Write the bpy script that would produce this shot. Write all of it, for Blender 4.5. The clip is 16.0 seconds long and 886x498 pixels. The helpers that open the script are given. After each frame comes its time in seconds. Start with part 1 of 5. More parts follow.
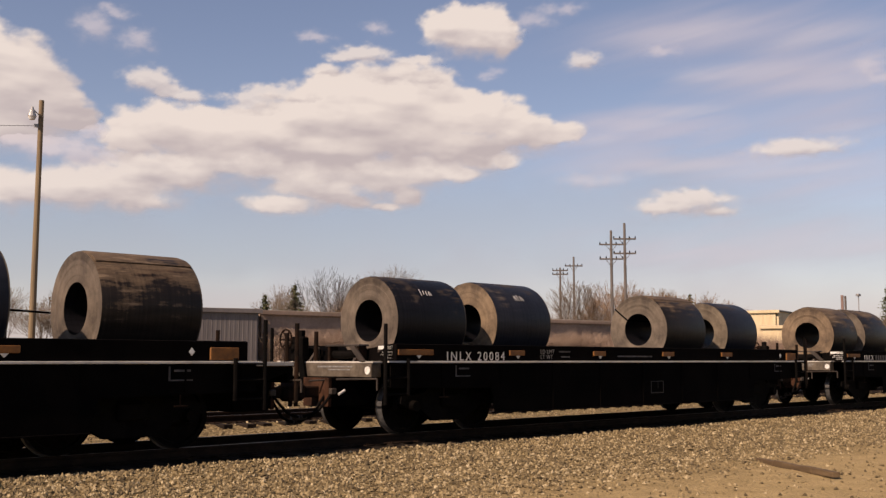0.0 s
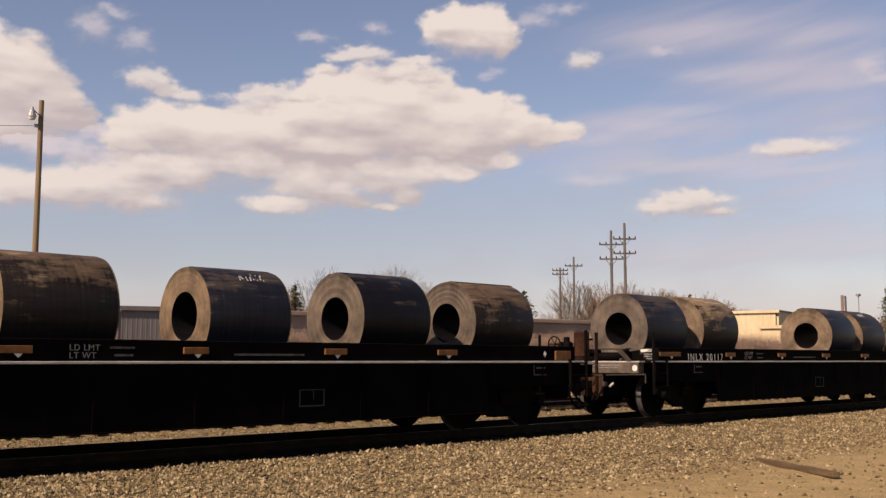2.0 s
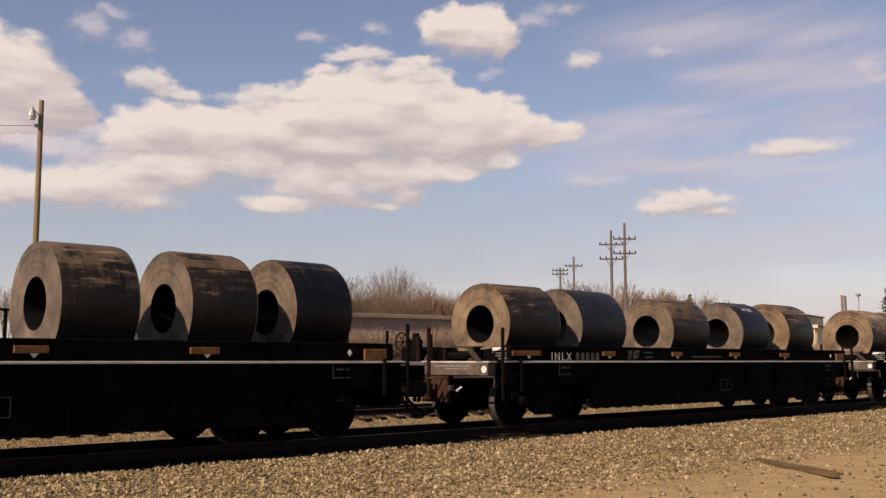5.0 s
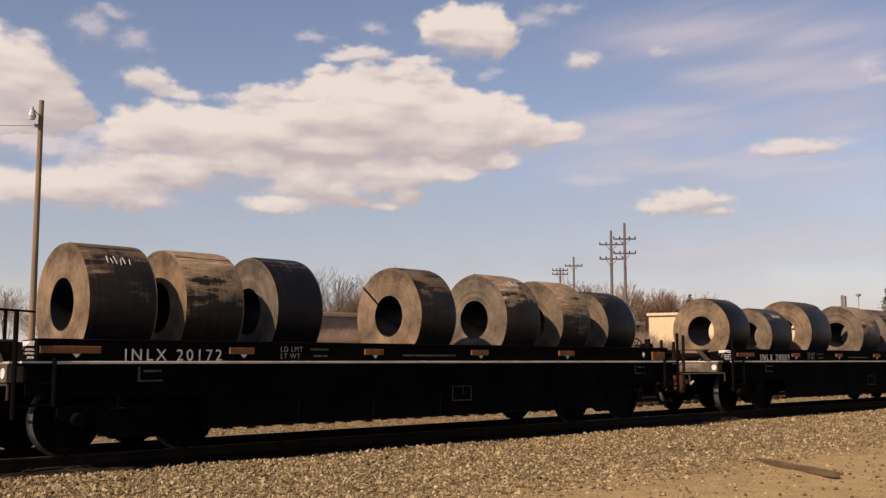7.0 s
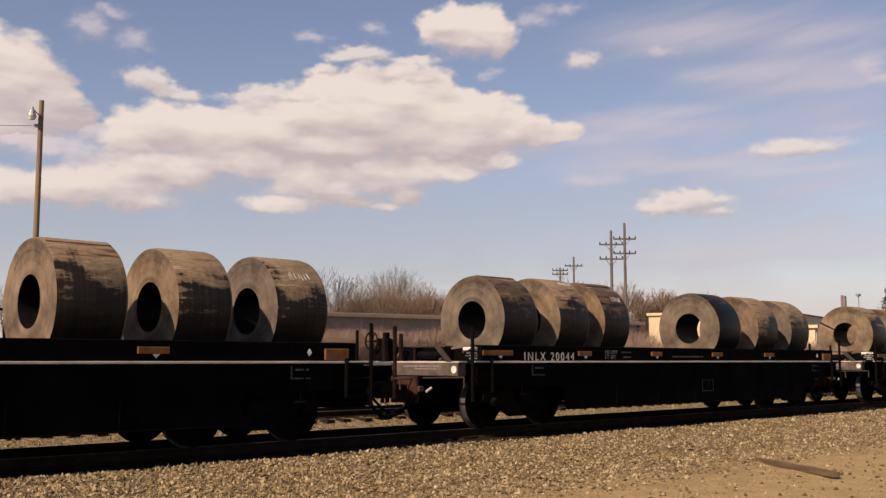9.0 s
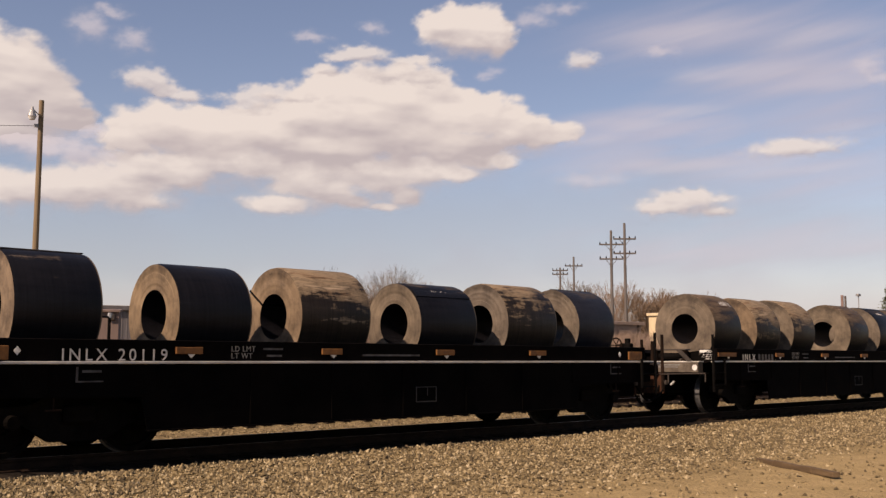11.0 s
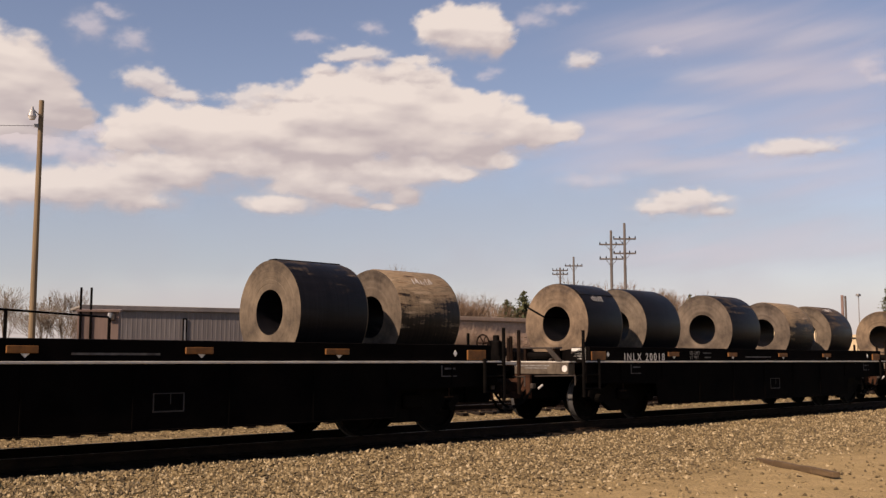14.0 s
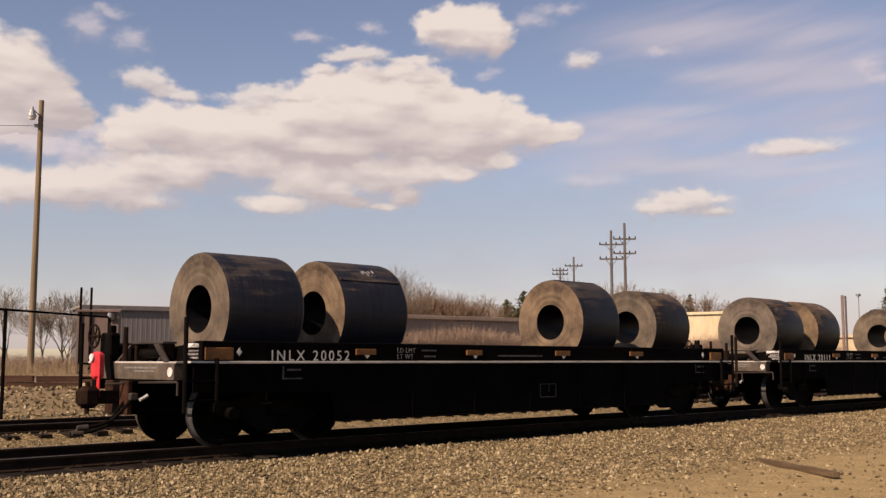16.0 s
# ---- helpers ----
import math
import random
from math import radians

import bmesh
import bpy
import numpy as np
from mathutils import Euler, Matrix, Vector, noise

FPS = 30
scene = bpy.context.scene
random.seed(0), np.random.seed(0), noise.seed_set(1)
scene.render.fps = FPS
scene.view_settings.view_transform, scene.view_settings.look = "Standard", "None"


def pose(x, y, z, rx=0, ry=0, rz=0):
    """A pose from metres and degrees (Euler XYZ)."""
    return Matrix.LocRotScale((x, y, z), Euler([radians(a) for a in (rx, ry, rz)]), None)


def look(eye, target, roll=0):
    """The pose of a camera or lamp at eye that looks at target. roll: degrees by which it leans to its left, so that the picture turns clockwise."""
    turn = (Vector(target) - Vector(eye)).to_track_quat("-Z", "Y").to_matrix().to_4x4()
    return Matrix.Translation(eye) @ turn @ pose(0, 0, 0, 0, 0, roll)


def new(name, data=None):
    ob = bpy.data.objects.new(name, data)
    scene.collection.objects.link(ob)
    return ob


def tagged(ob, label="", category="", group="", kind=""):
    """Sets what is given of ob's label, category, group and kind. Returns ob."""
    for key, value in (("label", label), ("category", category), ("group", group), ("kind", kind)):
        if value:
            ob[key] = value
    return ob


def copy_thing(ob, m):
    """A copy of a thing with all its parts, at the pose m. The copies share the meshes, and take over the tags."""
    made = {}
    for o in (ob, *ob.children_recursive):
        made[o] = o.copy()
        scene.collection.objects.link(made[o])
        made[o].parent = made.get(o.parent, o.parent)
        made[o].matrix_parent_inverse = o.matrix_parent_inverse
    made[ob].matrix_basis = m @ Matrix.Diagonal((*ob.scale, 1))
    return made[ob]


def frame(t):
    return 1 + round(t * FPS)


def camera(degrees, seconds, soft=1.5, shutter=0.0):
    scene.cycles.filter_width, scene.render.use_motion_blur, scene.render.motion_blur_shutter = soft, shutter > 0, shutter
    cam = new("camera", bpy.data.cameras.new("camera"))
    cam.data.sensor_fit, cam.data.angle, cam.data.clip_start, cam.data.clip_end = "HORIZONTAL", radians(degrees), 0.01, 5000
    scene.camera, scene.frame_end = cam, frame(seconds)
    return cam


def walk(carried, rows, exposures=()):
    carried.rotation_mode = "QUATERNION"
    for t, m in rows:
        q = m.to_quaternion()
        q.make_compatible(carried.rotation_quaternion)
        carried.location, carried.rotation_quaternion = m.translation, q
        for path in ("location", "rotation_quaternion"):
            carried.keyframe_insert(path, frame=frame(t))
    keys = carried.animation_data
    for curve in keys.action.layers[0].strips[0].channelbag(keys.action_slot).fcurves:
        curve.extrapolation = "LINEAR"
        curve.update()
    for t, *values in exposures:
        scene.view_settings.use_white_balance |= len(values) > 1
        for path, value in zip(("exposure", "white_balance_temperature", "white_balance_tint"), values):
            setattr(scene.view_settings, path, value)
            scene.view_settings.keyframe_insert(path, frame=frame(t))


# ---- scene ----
cam = camera(46.6, 16.0, soft=1.4)
EYE = pose(0.0, -13.63, 1.57, 96.18, 0, -44.51)
walk(cam, [(0.0, EYE), (16.0, EYE)], [(0.0, 0.5, 7800, 27), (16.0, 0.5, 7800, 27)])

# ---- daylight: sun low over the track's rear end, clear sky with haze ----
SUN_EL, SUN_SIDE = 41.0, -3.0          # degrees; SUN_SIDE: how far it stands beyond the track line
sun_way = Vector((-math.cos(radians(SUN_EL)) * math.cos(radians(SUN_SIDE)),
                  math.cos(radians(SUN_EL)) * math.sin(radians(SUN_SIDE)), math.sin(radians(SUN_EL))))
sun = new("sun", bpy.data.lights.new("sun", "SUN"))
sun.data.energy, sun.data.angle, sun.data.color = 5.0, radians(0.53), (1.0, 0.89, 0.72)
sun.matrix_world = look((0, 0, 60), Vector((0, 0, 60)) - sun_way)

world = bpy.data.worlds.new("sky")
scene.world = world
world.use_nodes = True
wn = world.node_tree
sky = wn.nodes.new("ShaderNodeTexSky")
sky.sky_type, sky.sun_disc = "NISHITA", False
sky.sun_elevation, sky.sun_rotation = radians(SUN_EL), radians(270 + SUN_SIDE)
sky.altitude, sky.air_density, sky.dust_density, sky.ozone_density = 200, 1.0, 0.55, 2.4
wn.links.new(sky.outputs[0], wn.nodes["Background"].inputs[0])
wn.nodes["Background"].inputs[1].default_value = 0.0813


# ---- materials ----
def nodes_of(name):
    m = bpy.data.materials.new(name)
    m.use_nodes = True
    return m, m.node_tree, m.node_tree.nodes["Principled BSDF"]


def add(nt, kind, **inputs):
    n = nt.nodes.new(kind)
    for key, value in inputs.items():
        n.inputs[key.replace("_", " ")].default_value = value
    return n


def noise_tex(nt, coord, scale, detail=4.0, rough=0.6, stretch=None):
    n = add(nt, "ShaderNodeTexNoise", Scale=scale, Detail=detail, Roughness=rough)
    if stretch:
        mp = nt.nodes.new("ShaderNodeMapping")
        mp.inputs["Scale"].default_value = stretch
        nt.links.new(coord, mp.inputs["Vector"])
        coord = mp.outputs["Vector"]
    nt.links.new(coord, n.inputs["Vector"])
    return n.outputs["Fac"]


def ramp(nt, fac, stops):
    r = nt.nodes.new("ShaderNodeValToRGB")
    while len(r.color_ramp.elements) < len(stops):
        r.color_ramp.elements.new(0.5)
    for e, (p, c) in zip(r.color_ramp.elements, stops):
        e.position = p
        e.color = (*c, 1) if len(c) == 3 else c
    nt.links.new(fac, r.inputs["Fac"])
    return r.outputs["Color"]


def mix(nt, fac, a, b, how="MIX"):
    m = nt.nodes.new("ShaderNodeMix")
    m.data_type, m.blend_type = "RGBA", how
    for sock, v in ((m.inputs["Factor"], fac), (m.inputs["A"], a), (m.inputs["B"], b)):
        if isinstance(v, bpy.types.NodeSocket):
            nt.links.new(v, sock)
        else:
            sock.default_value = v if not isinstance(v, tuple) else (*v, 1)
    return m.outputs["Result"]


def maths(nt, how, a, b=0.0, clamp=False):
    m = nt.nodes.new("ShaderNodeMath")
    m.operation, m.use_clamp = how, clamp
    for sock, v in zip(m.inputs, (a, b)):
        if isinstance(v, bpy.types.NodeSocket):
            nt.links.new(v, sock)
        else:
            sock.default_value = v
    return m.outputs[0]


def bump(nt, bsdf, height, strength, distance):
    b = nt.nodes.new("ShaderNodeBump")
    b.inputs["Strength"].default_value, b.inputs["Distance"].default_value = strength, distance
    nt.links.new(height, b.inputs["Height"])
    nt.links.new(b.outputs["Normal"], bsdf.inputs["Normal"])


def coords(nt, which="Object"):
    return nt.nodes.new("ShaderNodeTexCoord").outputs[which]


def plain(name, a, b, scale=6.0, rough=0.7, metal=0.0, fine=60.0, relief=0.3, depth=0.004, stretch=None, vary=0.0, gloss=0.4):
    """Two tones in large patches with a fine grain and relief over them."""
    m, nt, bs = nodes_of(name)
    co = coords(nt)
    big, small = noise_tex(nt, co, scale, 5, 0.65, stretch), noise_tex(nt, co, fine, 3, 0.6, stretch)
    tone = ramp(nt, big, [(0.35, a), (0.65, b)])
    tone = mix(nt, 0.35, tone, ramp(nt, small, [(0.3, (0.35, 0.35, 0.35)), (0.7, (1, 1, 1))]), "MULTIPLY")
    if vary:
        ri = nt.nodes.new("ShaderNodeObjectInfo").outputs["Random"]
        tone = mix(nt, vary, tone, ramp(nt, ri, [(0.0, (0.35, 0.35, 0.35)), (1.0, (1.0, 0.97, 0.92))]), "MULTIPLY")
    nt.links.new(tone, bs.inputs["Base Color"])
    nt.links.new(maths(nt, "ADD", maths(nt, "MULTIPLY", small, 0.3), rough - 0.15, True), bs.inputs["Roughness"])
    bs.inputs["Metallic"].default_value = metal
    bs.inputs["Specular IOR Level"].default_value = gloss
    bump(nt, bs, small, relief, depth)
    return m


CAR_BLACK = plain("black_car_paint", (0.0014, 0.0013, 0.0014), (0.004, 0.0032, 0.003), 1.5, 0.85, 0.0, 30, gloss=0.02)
CAR_GREY = plain("weathered_grey_steel", (0.01584, 0.01152, 0.00936), (0.0468, 0.036, 0.0288), 3.0, 0.6, 0.1, 40)
EDGE_WHITE = plain("worn_white_edge_paint", (0.336, 0.32, 0.296), (0.528, 0.504, 0.464), 2.0, 0.55, 0.0, 50)
RUST = plain("rusty_casting", (0.01872, 0.00864, 0.0054), (0.054, 0.02448, 0.0144), 5.0, 0.85, 0.0, 60, 0.5, 0.006, gloss=0.1)
CASTING = plain("dark_casting", (0.00576, 0.0036, 0.00252), (0.0216, 0.0108, 0.00648), 5.0, 0.85, 0.0, 60, 0.5, 0.006, gloss=0.08)
BRIGHT = plain("bright_worn_fitting", (0.42, 0.42, 0.41), (0.62, 0.61, 0.60), 8.0, 0.45, 0.2, 50)
SILL = plain("weathered_end_sill", (0.040, 0.028, 0.020), (0.115, 0.094, 0.070), 4.0, 0.75, 0.0, 40, 0.4, 0.004)
ORANGE = plain("orange_board_paint", (0.10, 0.038, 0.008), (0.20, 0.080, 0.016), 6.0, 0.7, 0.0, 50)
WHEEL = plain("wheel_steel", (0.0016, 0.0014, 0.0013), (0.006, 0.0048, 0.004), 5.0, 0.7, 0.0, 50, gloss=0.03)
TREAD = plain("polished_tread", (0.07, 0.07, 0.072), (0.15, 0.15, 0.15), 9.0, 0.42, 0.5, 60)
LETTER = plain("white_lettering", (0.30, 0.295, 0.29), (0.52, 0.51, 0.50), 12.0, 0.7, 0.0, 90)
DECAL = plain("white_reflector", (0.5, 0.5, 0.48), (0.7, 0.7, 0.68), 12.0, 0.4)
STENCIL = plain("faded_stencil", (0.022, 0.021, 0.022), (0.085, 0.082, 0.084), 7.0, 0.8, 0.0, 60)
FADED = plain("faded_white_stencil", (0.09, 0.088, 0.086), (0.22, 0.215, 0.21), 14.0, 0.75, 0.0, 90)
FAINT = plain("nearly_worn_off_stencil", (0.008, 0.0078, 0.008), (0.024, 0.023, 0.024), 7.0, 0.8, 0.0, 60)
RED = plain("red_marker_plastic", (0.55, 0.02, 0.03), (0.66, 0.04, 0.045), 8.0, 0.45)
RAIL_SIDE = plain("rail_rust", (0.010, 0.006, 0.004), (0.024, 0.014, 0.009), 4.0, 0.8, 0.0, 60, gloss=0.1)
RAIL_TOP = plain("rail_running_band", (0.072, 0.0648, 0.05904), (0.1296, 0.1188, 0.108), 3.0, 0.45, 0.7, 60)
TIE = plain("creosoted_tie", (0.01296, 0.00936, 0.0072), (0.036, 0.02736, 0.02016), 3.0, 0.9, 0.0, 40, 0.6, 0.01, (1, 0.15, 1), 0.5, 0.1)
OLD_TIE = plain("weathered_old_tie", (0.0396, 0.02232, 0.01584), (0.0864, 0.04752, 0.0324), 3.0, 0.9, 0.0, 40, 0.6, 0.01, (0.2, 1, 1), 0.4, 0.1)
POLE_WOOD = plain("pole_wood", (0.144, 0.1044, 0.0612), (0.216, 0.162, 0.1008), 3.0, 0.9, 0.0, 20, 0.5, 0.01, (1, 1, 0.08))
POLE_FAR = plain("grey_pole_wood", (0.075, 0.066, 0.062), (0.125, 0.112, 0.105), 3.0, 0.9, 0.0, 20, 0.5, 0.01, (1, 1, 0.08))
BOARD = plain("weathered_board", (0.0612, 0.03744, 0.018), (0.1368, 0.09, 0.0468), 5.0, 0.9, 0.0, 30, 0.5, 0.006, (0.1, 1, 1))
GALV = plain("galvanised_steel", (0.2304, 0.2376, 0.2448), (0.3456, 0.3528, 0.36), 4.0, 0.5, 0.5, 40)
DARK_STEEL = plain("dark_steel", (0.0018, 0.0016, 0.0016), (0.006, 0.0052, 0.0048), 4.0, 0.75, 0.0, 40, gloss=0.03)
BARK = plain("bare_bark", (0.09, 0.07, 0.055), (0.17, 0.135, 0.105), 2.0, 0.95, 0.0, 15, 0.5, 0.02, (1, 1, 0.2))
TWIG = plain("bare_twigs", (0.085, 0.066, 0.05), (0.15, 0.115, 0.083), 0.6, 0.95, 0.0, 6)
DARK_TWIG = plain("dark_wet_twigs", (0.030, 0.024, 0.020), (0.065, 0.052, 0.042), 0.6, 0.95, 0.0, 6)
TWIG_RED = plain("reddish_twigs", (0.125, 0.082, 0.055), (0.21, 0.14, 0.094), 0.6, 0.95, 0.0, 6)
BRUSH = plain("dry_brush", (0.21, 0.15, 0.115), (0.29, 0.212, 0.163), 0.4, 0.95, 0.0, 3)
NEEDLE = plain("fir_needles", (0.03, 0.04, 0.018), (0.085, 0.09, 0.04), 0.8, 0.9, 0.0, 6)
WEED = plain("dry_weeds", (0.1728, 0.1224, 0.0648), (0.3024, 0.2232, 0.1296), 0.7, 0.95, 0.0, 5)
CLAD_GREY = plain("grey_steel_cladding", (0.105, 0.096, 0.098), (0.14, 0.129, 0.13), 0.3, 0.55, 0.2, 2.5, 0.1, 0.01, (1, 1, 0.15))
CLAD_TAN = plain("cream_siding", (0.4752, 0.3816, 0.2376), (0.5472, 0.4536, 0.3024), 0.3, 0.7, 0.0, 3.0, 0.1, 0.01, (1, 1, 0.2))
WALL_BROWN = plain("brown_sheet_wall", (0.215, 0.157, 0.123), (0.285, 0.212, 0.168), 0.3, 0.9, 0.0, 4.0)
SHED_WALL = plain("dark_brown_boards", (0.10, 0.070, 0.062), (0.16, 0.115, 0.10), 0.8, 0.9, 0.0, 6.0, 0.3, 0.01, (1, 1, 0.15))
ROOF = plain("roof_sheeting", (0.1728, 0.162, 0.144), (0.2376, 0.2232, 0.198), 0.5, 0.9, 0.0, 5.0)
BRICK = plain("red_brown_post", (0.15, 0.098, 0.085), (0.23, 0.155, 0.135), 1.0, 0.9, 0.0, 12.0)


def coil_skin(name, a, b, dust, dust_from, dust_to):
    """Hot-rolled strip: blue-black scale with chalky, rusty bloom in long patches along the coil and hoop lines round it."""
    m, nt, bs = nodes_of(name)
    co = coords(nt)
    sep = nt.nodes.new("ShaderNodeSeparateXYZ")
    nt.links.new(co, sep.inputs[0])
    ri = nt.nodes.new("ShaderNodeObjectInfo").outputs["Random"]
    turn = maths(nt, "ARCTAN2", sep.outputs[2], maths(nt, "MULTIPLY", sep.outputs[1], -1.0))
    comb = nt.nodes.new("ShaderNodeCombineXYZ")
    nt.links.new(maths(nt, "ADD", sep.outputs[0], maths(nt, "MULTIPLY", ri, 71.0)), comb.inputs[0])
    nt.links.new(maths(nt, "MULTIPLY", turn, 0.78), comb.inputs[1])
    nt.links.new(maths(nt, "MULTIPLY", ri, 53.0), comb.inputs[2])
    cyl = comb.outputs[0]
    streak = noise_tex(nt, cyl, 3.0, 5, 0.62, (0.45, 3.2, 1.0))
    patch = noise_tex(nt, cyl, 2.1, 6, 0.66, (0.75, 1.5, 1.0))
    hoops = noise_tex(nt, cyl, 5.0, 4, 0.7, (4.0, 0.10, 1.0))
    fine = noise_tex(nt, cyl, 48, 3, 0.65)
    base = ramp(nt, maths(nt, "ADD", maths(nt, "MULTIPLY", hoops, 0.55), maths(nt, "MULTIPLY", streak, 0.45)), [(0.36, a), (0.64, b)])
    # bloom grows with height: real dust plus the sunlit shoulder put into colour
    lit_shoulder = maths(nt, "MULTIPLY", maths(nt, "SUBTRACT", sep.outputs[2], maths(nt, "ADD", maths(nt, "MULTIPLY", ri, 0.35), 0.12)), 0.36)
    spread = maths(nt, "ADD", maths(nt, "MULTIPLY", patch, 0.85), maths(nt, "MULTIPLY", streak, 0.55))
    spread = maths(nt, "ADD", maths(nt, "ADD", spread, maths(nt, "MULTIPLY", hoops, 0.22)), lit_shoulder)
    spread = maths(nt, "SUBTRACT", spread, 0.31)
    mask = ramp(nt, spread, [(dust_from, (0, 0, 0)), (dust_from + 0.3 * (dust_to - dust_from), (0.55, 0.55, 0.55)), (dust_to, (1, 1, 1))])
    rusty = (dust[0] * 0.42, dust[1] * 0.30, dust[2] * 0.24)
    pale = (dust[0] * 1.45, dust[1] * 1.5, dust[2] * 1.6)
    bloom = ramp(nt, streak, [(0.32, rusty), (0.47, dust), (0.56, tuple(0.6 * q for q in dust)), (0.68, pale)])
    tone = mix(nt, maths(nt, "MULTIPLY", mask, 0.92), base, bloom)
    # chipped and rubbed strip along both rims
    gen = nt.nodes.new("ShaderNodeSeparateXYZ")
    nt.links.new(coords(nt, "Generated"), gen.inputs[0])
    rim = maths(nt, "ABSOLUTE", maths(nt, "SUBTRACT", gen.outputs[0], 0.5))
    chips = maths(nt, "ADD", maths(nt, "MULTIPLY", rim, 1.5), maths(nt, "MULTIPLY", noise_tex(nt, cyl, 11, 4, 0.7), 0.9))
    tone = mix(nt, ramp(nt, chips, [(1.22, (0, 0, 0)), (1.30, (0.8, 0.8, 0.8))]), tone, tuple(0.7 * q for q in dust))
    tone = mix(nt, 0.3, tone, ramp(nt, fine, [(0.3, (0.4, 0.4, 0.4)), (0.7, (1, 1, 1))]), "MULTIPLY")
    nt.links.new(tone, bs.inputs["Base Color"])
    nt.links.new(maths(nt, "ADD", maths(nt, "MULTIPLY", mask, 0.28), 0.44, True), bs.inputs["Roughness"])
    bs.inputs["Metallic"].default_value, bs.inputs["Specular IOR Level"].default_value = 0.0, 0.14
    bump(nt, bs, maths(nt, "ADD", fine, maths(nt, "ADD", maths(nt, "MULTIPLY", hoops, 1.6), streak)), 0.3, 0.007)
    return m


def coil_edge(name, a, b):
    """The wound edges of the strip on a coil's flat end: fine concentric lines with dusty patches."""
    m, nt, bs = nodes_of(name)
    co = coords(nt)
    sep = nt.nodes.new("ShaderNodeSeparateXYZ")
    nt.links.new(co, sep.inputs[0])
    rad = maths(nt, "SQRT", maths(nt, "ADD", maths(nt, "MULTIPLY", sep.outputs[1], sep.outputs[1]),
                                 maths(nt, "MULTIPLY", sep.outputs[2], sep.outputs[2])))
    comb = nt.nodes.new("ShaderNodeCombineXYZ")
    nt.links.new(rad, comb.inputs[0])
    nt.links.new(nt.nodes.new("ShaderNodeObjectInfo").outputs["Random"], comb.inputs[1])
    rings = noise_tex(nt, comb.outputs[0], 34.0, 5, 0.75)
    big, fine = noise_tex(nt, co, 1.9, 6, 0.68), noise_tex(nt, co, 50, 3, 0.6)
    tone = ramp(nt, big, [(0.34, a), (0.5, tuple(0.45 * p + 0.55 * q for p, q in zip(a, b))), (0.66, b)])
    ri = nt.nodes.new("ShaderNodeObjectInfo").outputs["Random"]
    tone = mix(nt, 0.6, tone, ramp(nt, ri, [(0.0, (0.62, 0.60, 0.62)), (0.35, (1.0, 0.92, 0.74)), (0.7, (0.85, 0.84, 0.84)), (1.0, (1.0, 0.97, 0.86))]), "MULTIPLY")
    tone = mix(nt, 0.22, tone, ramp(nt, rings, [(0.35, (0.45, 0.43, 0.4)), (0.6, (1, 1, 1))]), "MULTIPLY")
    tone = mix(nt, 0.25, tone, ramp(nt, fine, [(0.3, (0.5, 0.5, 0.5)), (0.7, (1, 1, 1))]), "MULTIPLY")
    nt.links.new(tone, bs.inputs["Base Color"])
    bs.inputs["Roughness"].default_value, bs.inputs["Specular IOR Level"].default_value = 0.75, 0.15
    bump(nt, bs, rings, 0.2, 0.006)
    return m


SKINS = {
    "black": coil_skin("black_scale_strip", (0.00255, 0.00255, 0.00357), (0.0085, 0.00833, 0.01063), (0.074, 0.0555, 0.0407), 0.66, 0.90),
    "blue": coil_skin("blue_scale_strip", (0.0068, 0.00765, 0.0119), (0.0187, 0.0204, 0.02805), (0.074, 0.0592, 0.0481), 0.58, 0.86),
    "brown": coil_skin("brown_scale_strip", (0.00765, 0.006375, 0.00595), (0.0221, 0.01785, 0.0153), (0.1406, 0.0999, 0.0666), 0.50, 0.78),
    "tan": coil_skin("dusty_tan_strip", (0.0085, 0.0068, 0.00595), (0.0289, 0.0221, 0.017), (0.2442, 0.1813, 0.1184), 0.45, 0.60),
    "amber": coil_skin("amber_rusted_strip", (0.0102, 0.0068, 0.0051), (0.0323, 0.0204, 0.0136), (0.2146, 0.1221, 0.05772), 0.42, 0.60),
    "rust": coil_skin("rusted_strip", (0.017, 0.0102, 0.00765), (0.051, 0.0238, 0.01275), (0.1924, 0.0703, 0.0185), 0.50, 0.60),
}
EDGES = {
    "grey": coil_edge("greyish_strip_edges", (0.058, 0.048, 0.041), (0.170, 0.141, 0.113)),
    "tan": coil_edge("dusty_strip_edges", (0.068, 0.051, 0.039), (0.228, 0.170, 0.117)),
    "rust": coil_edge("rusty_strip_edges", (0.12, 0.054, 0.020), (0.21, 0.098, 0.036)),
}


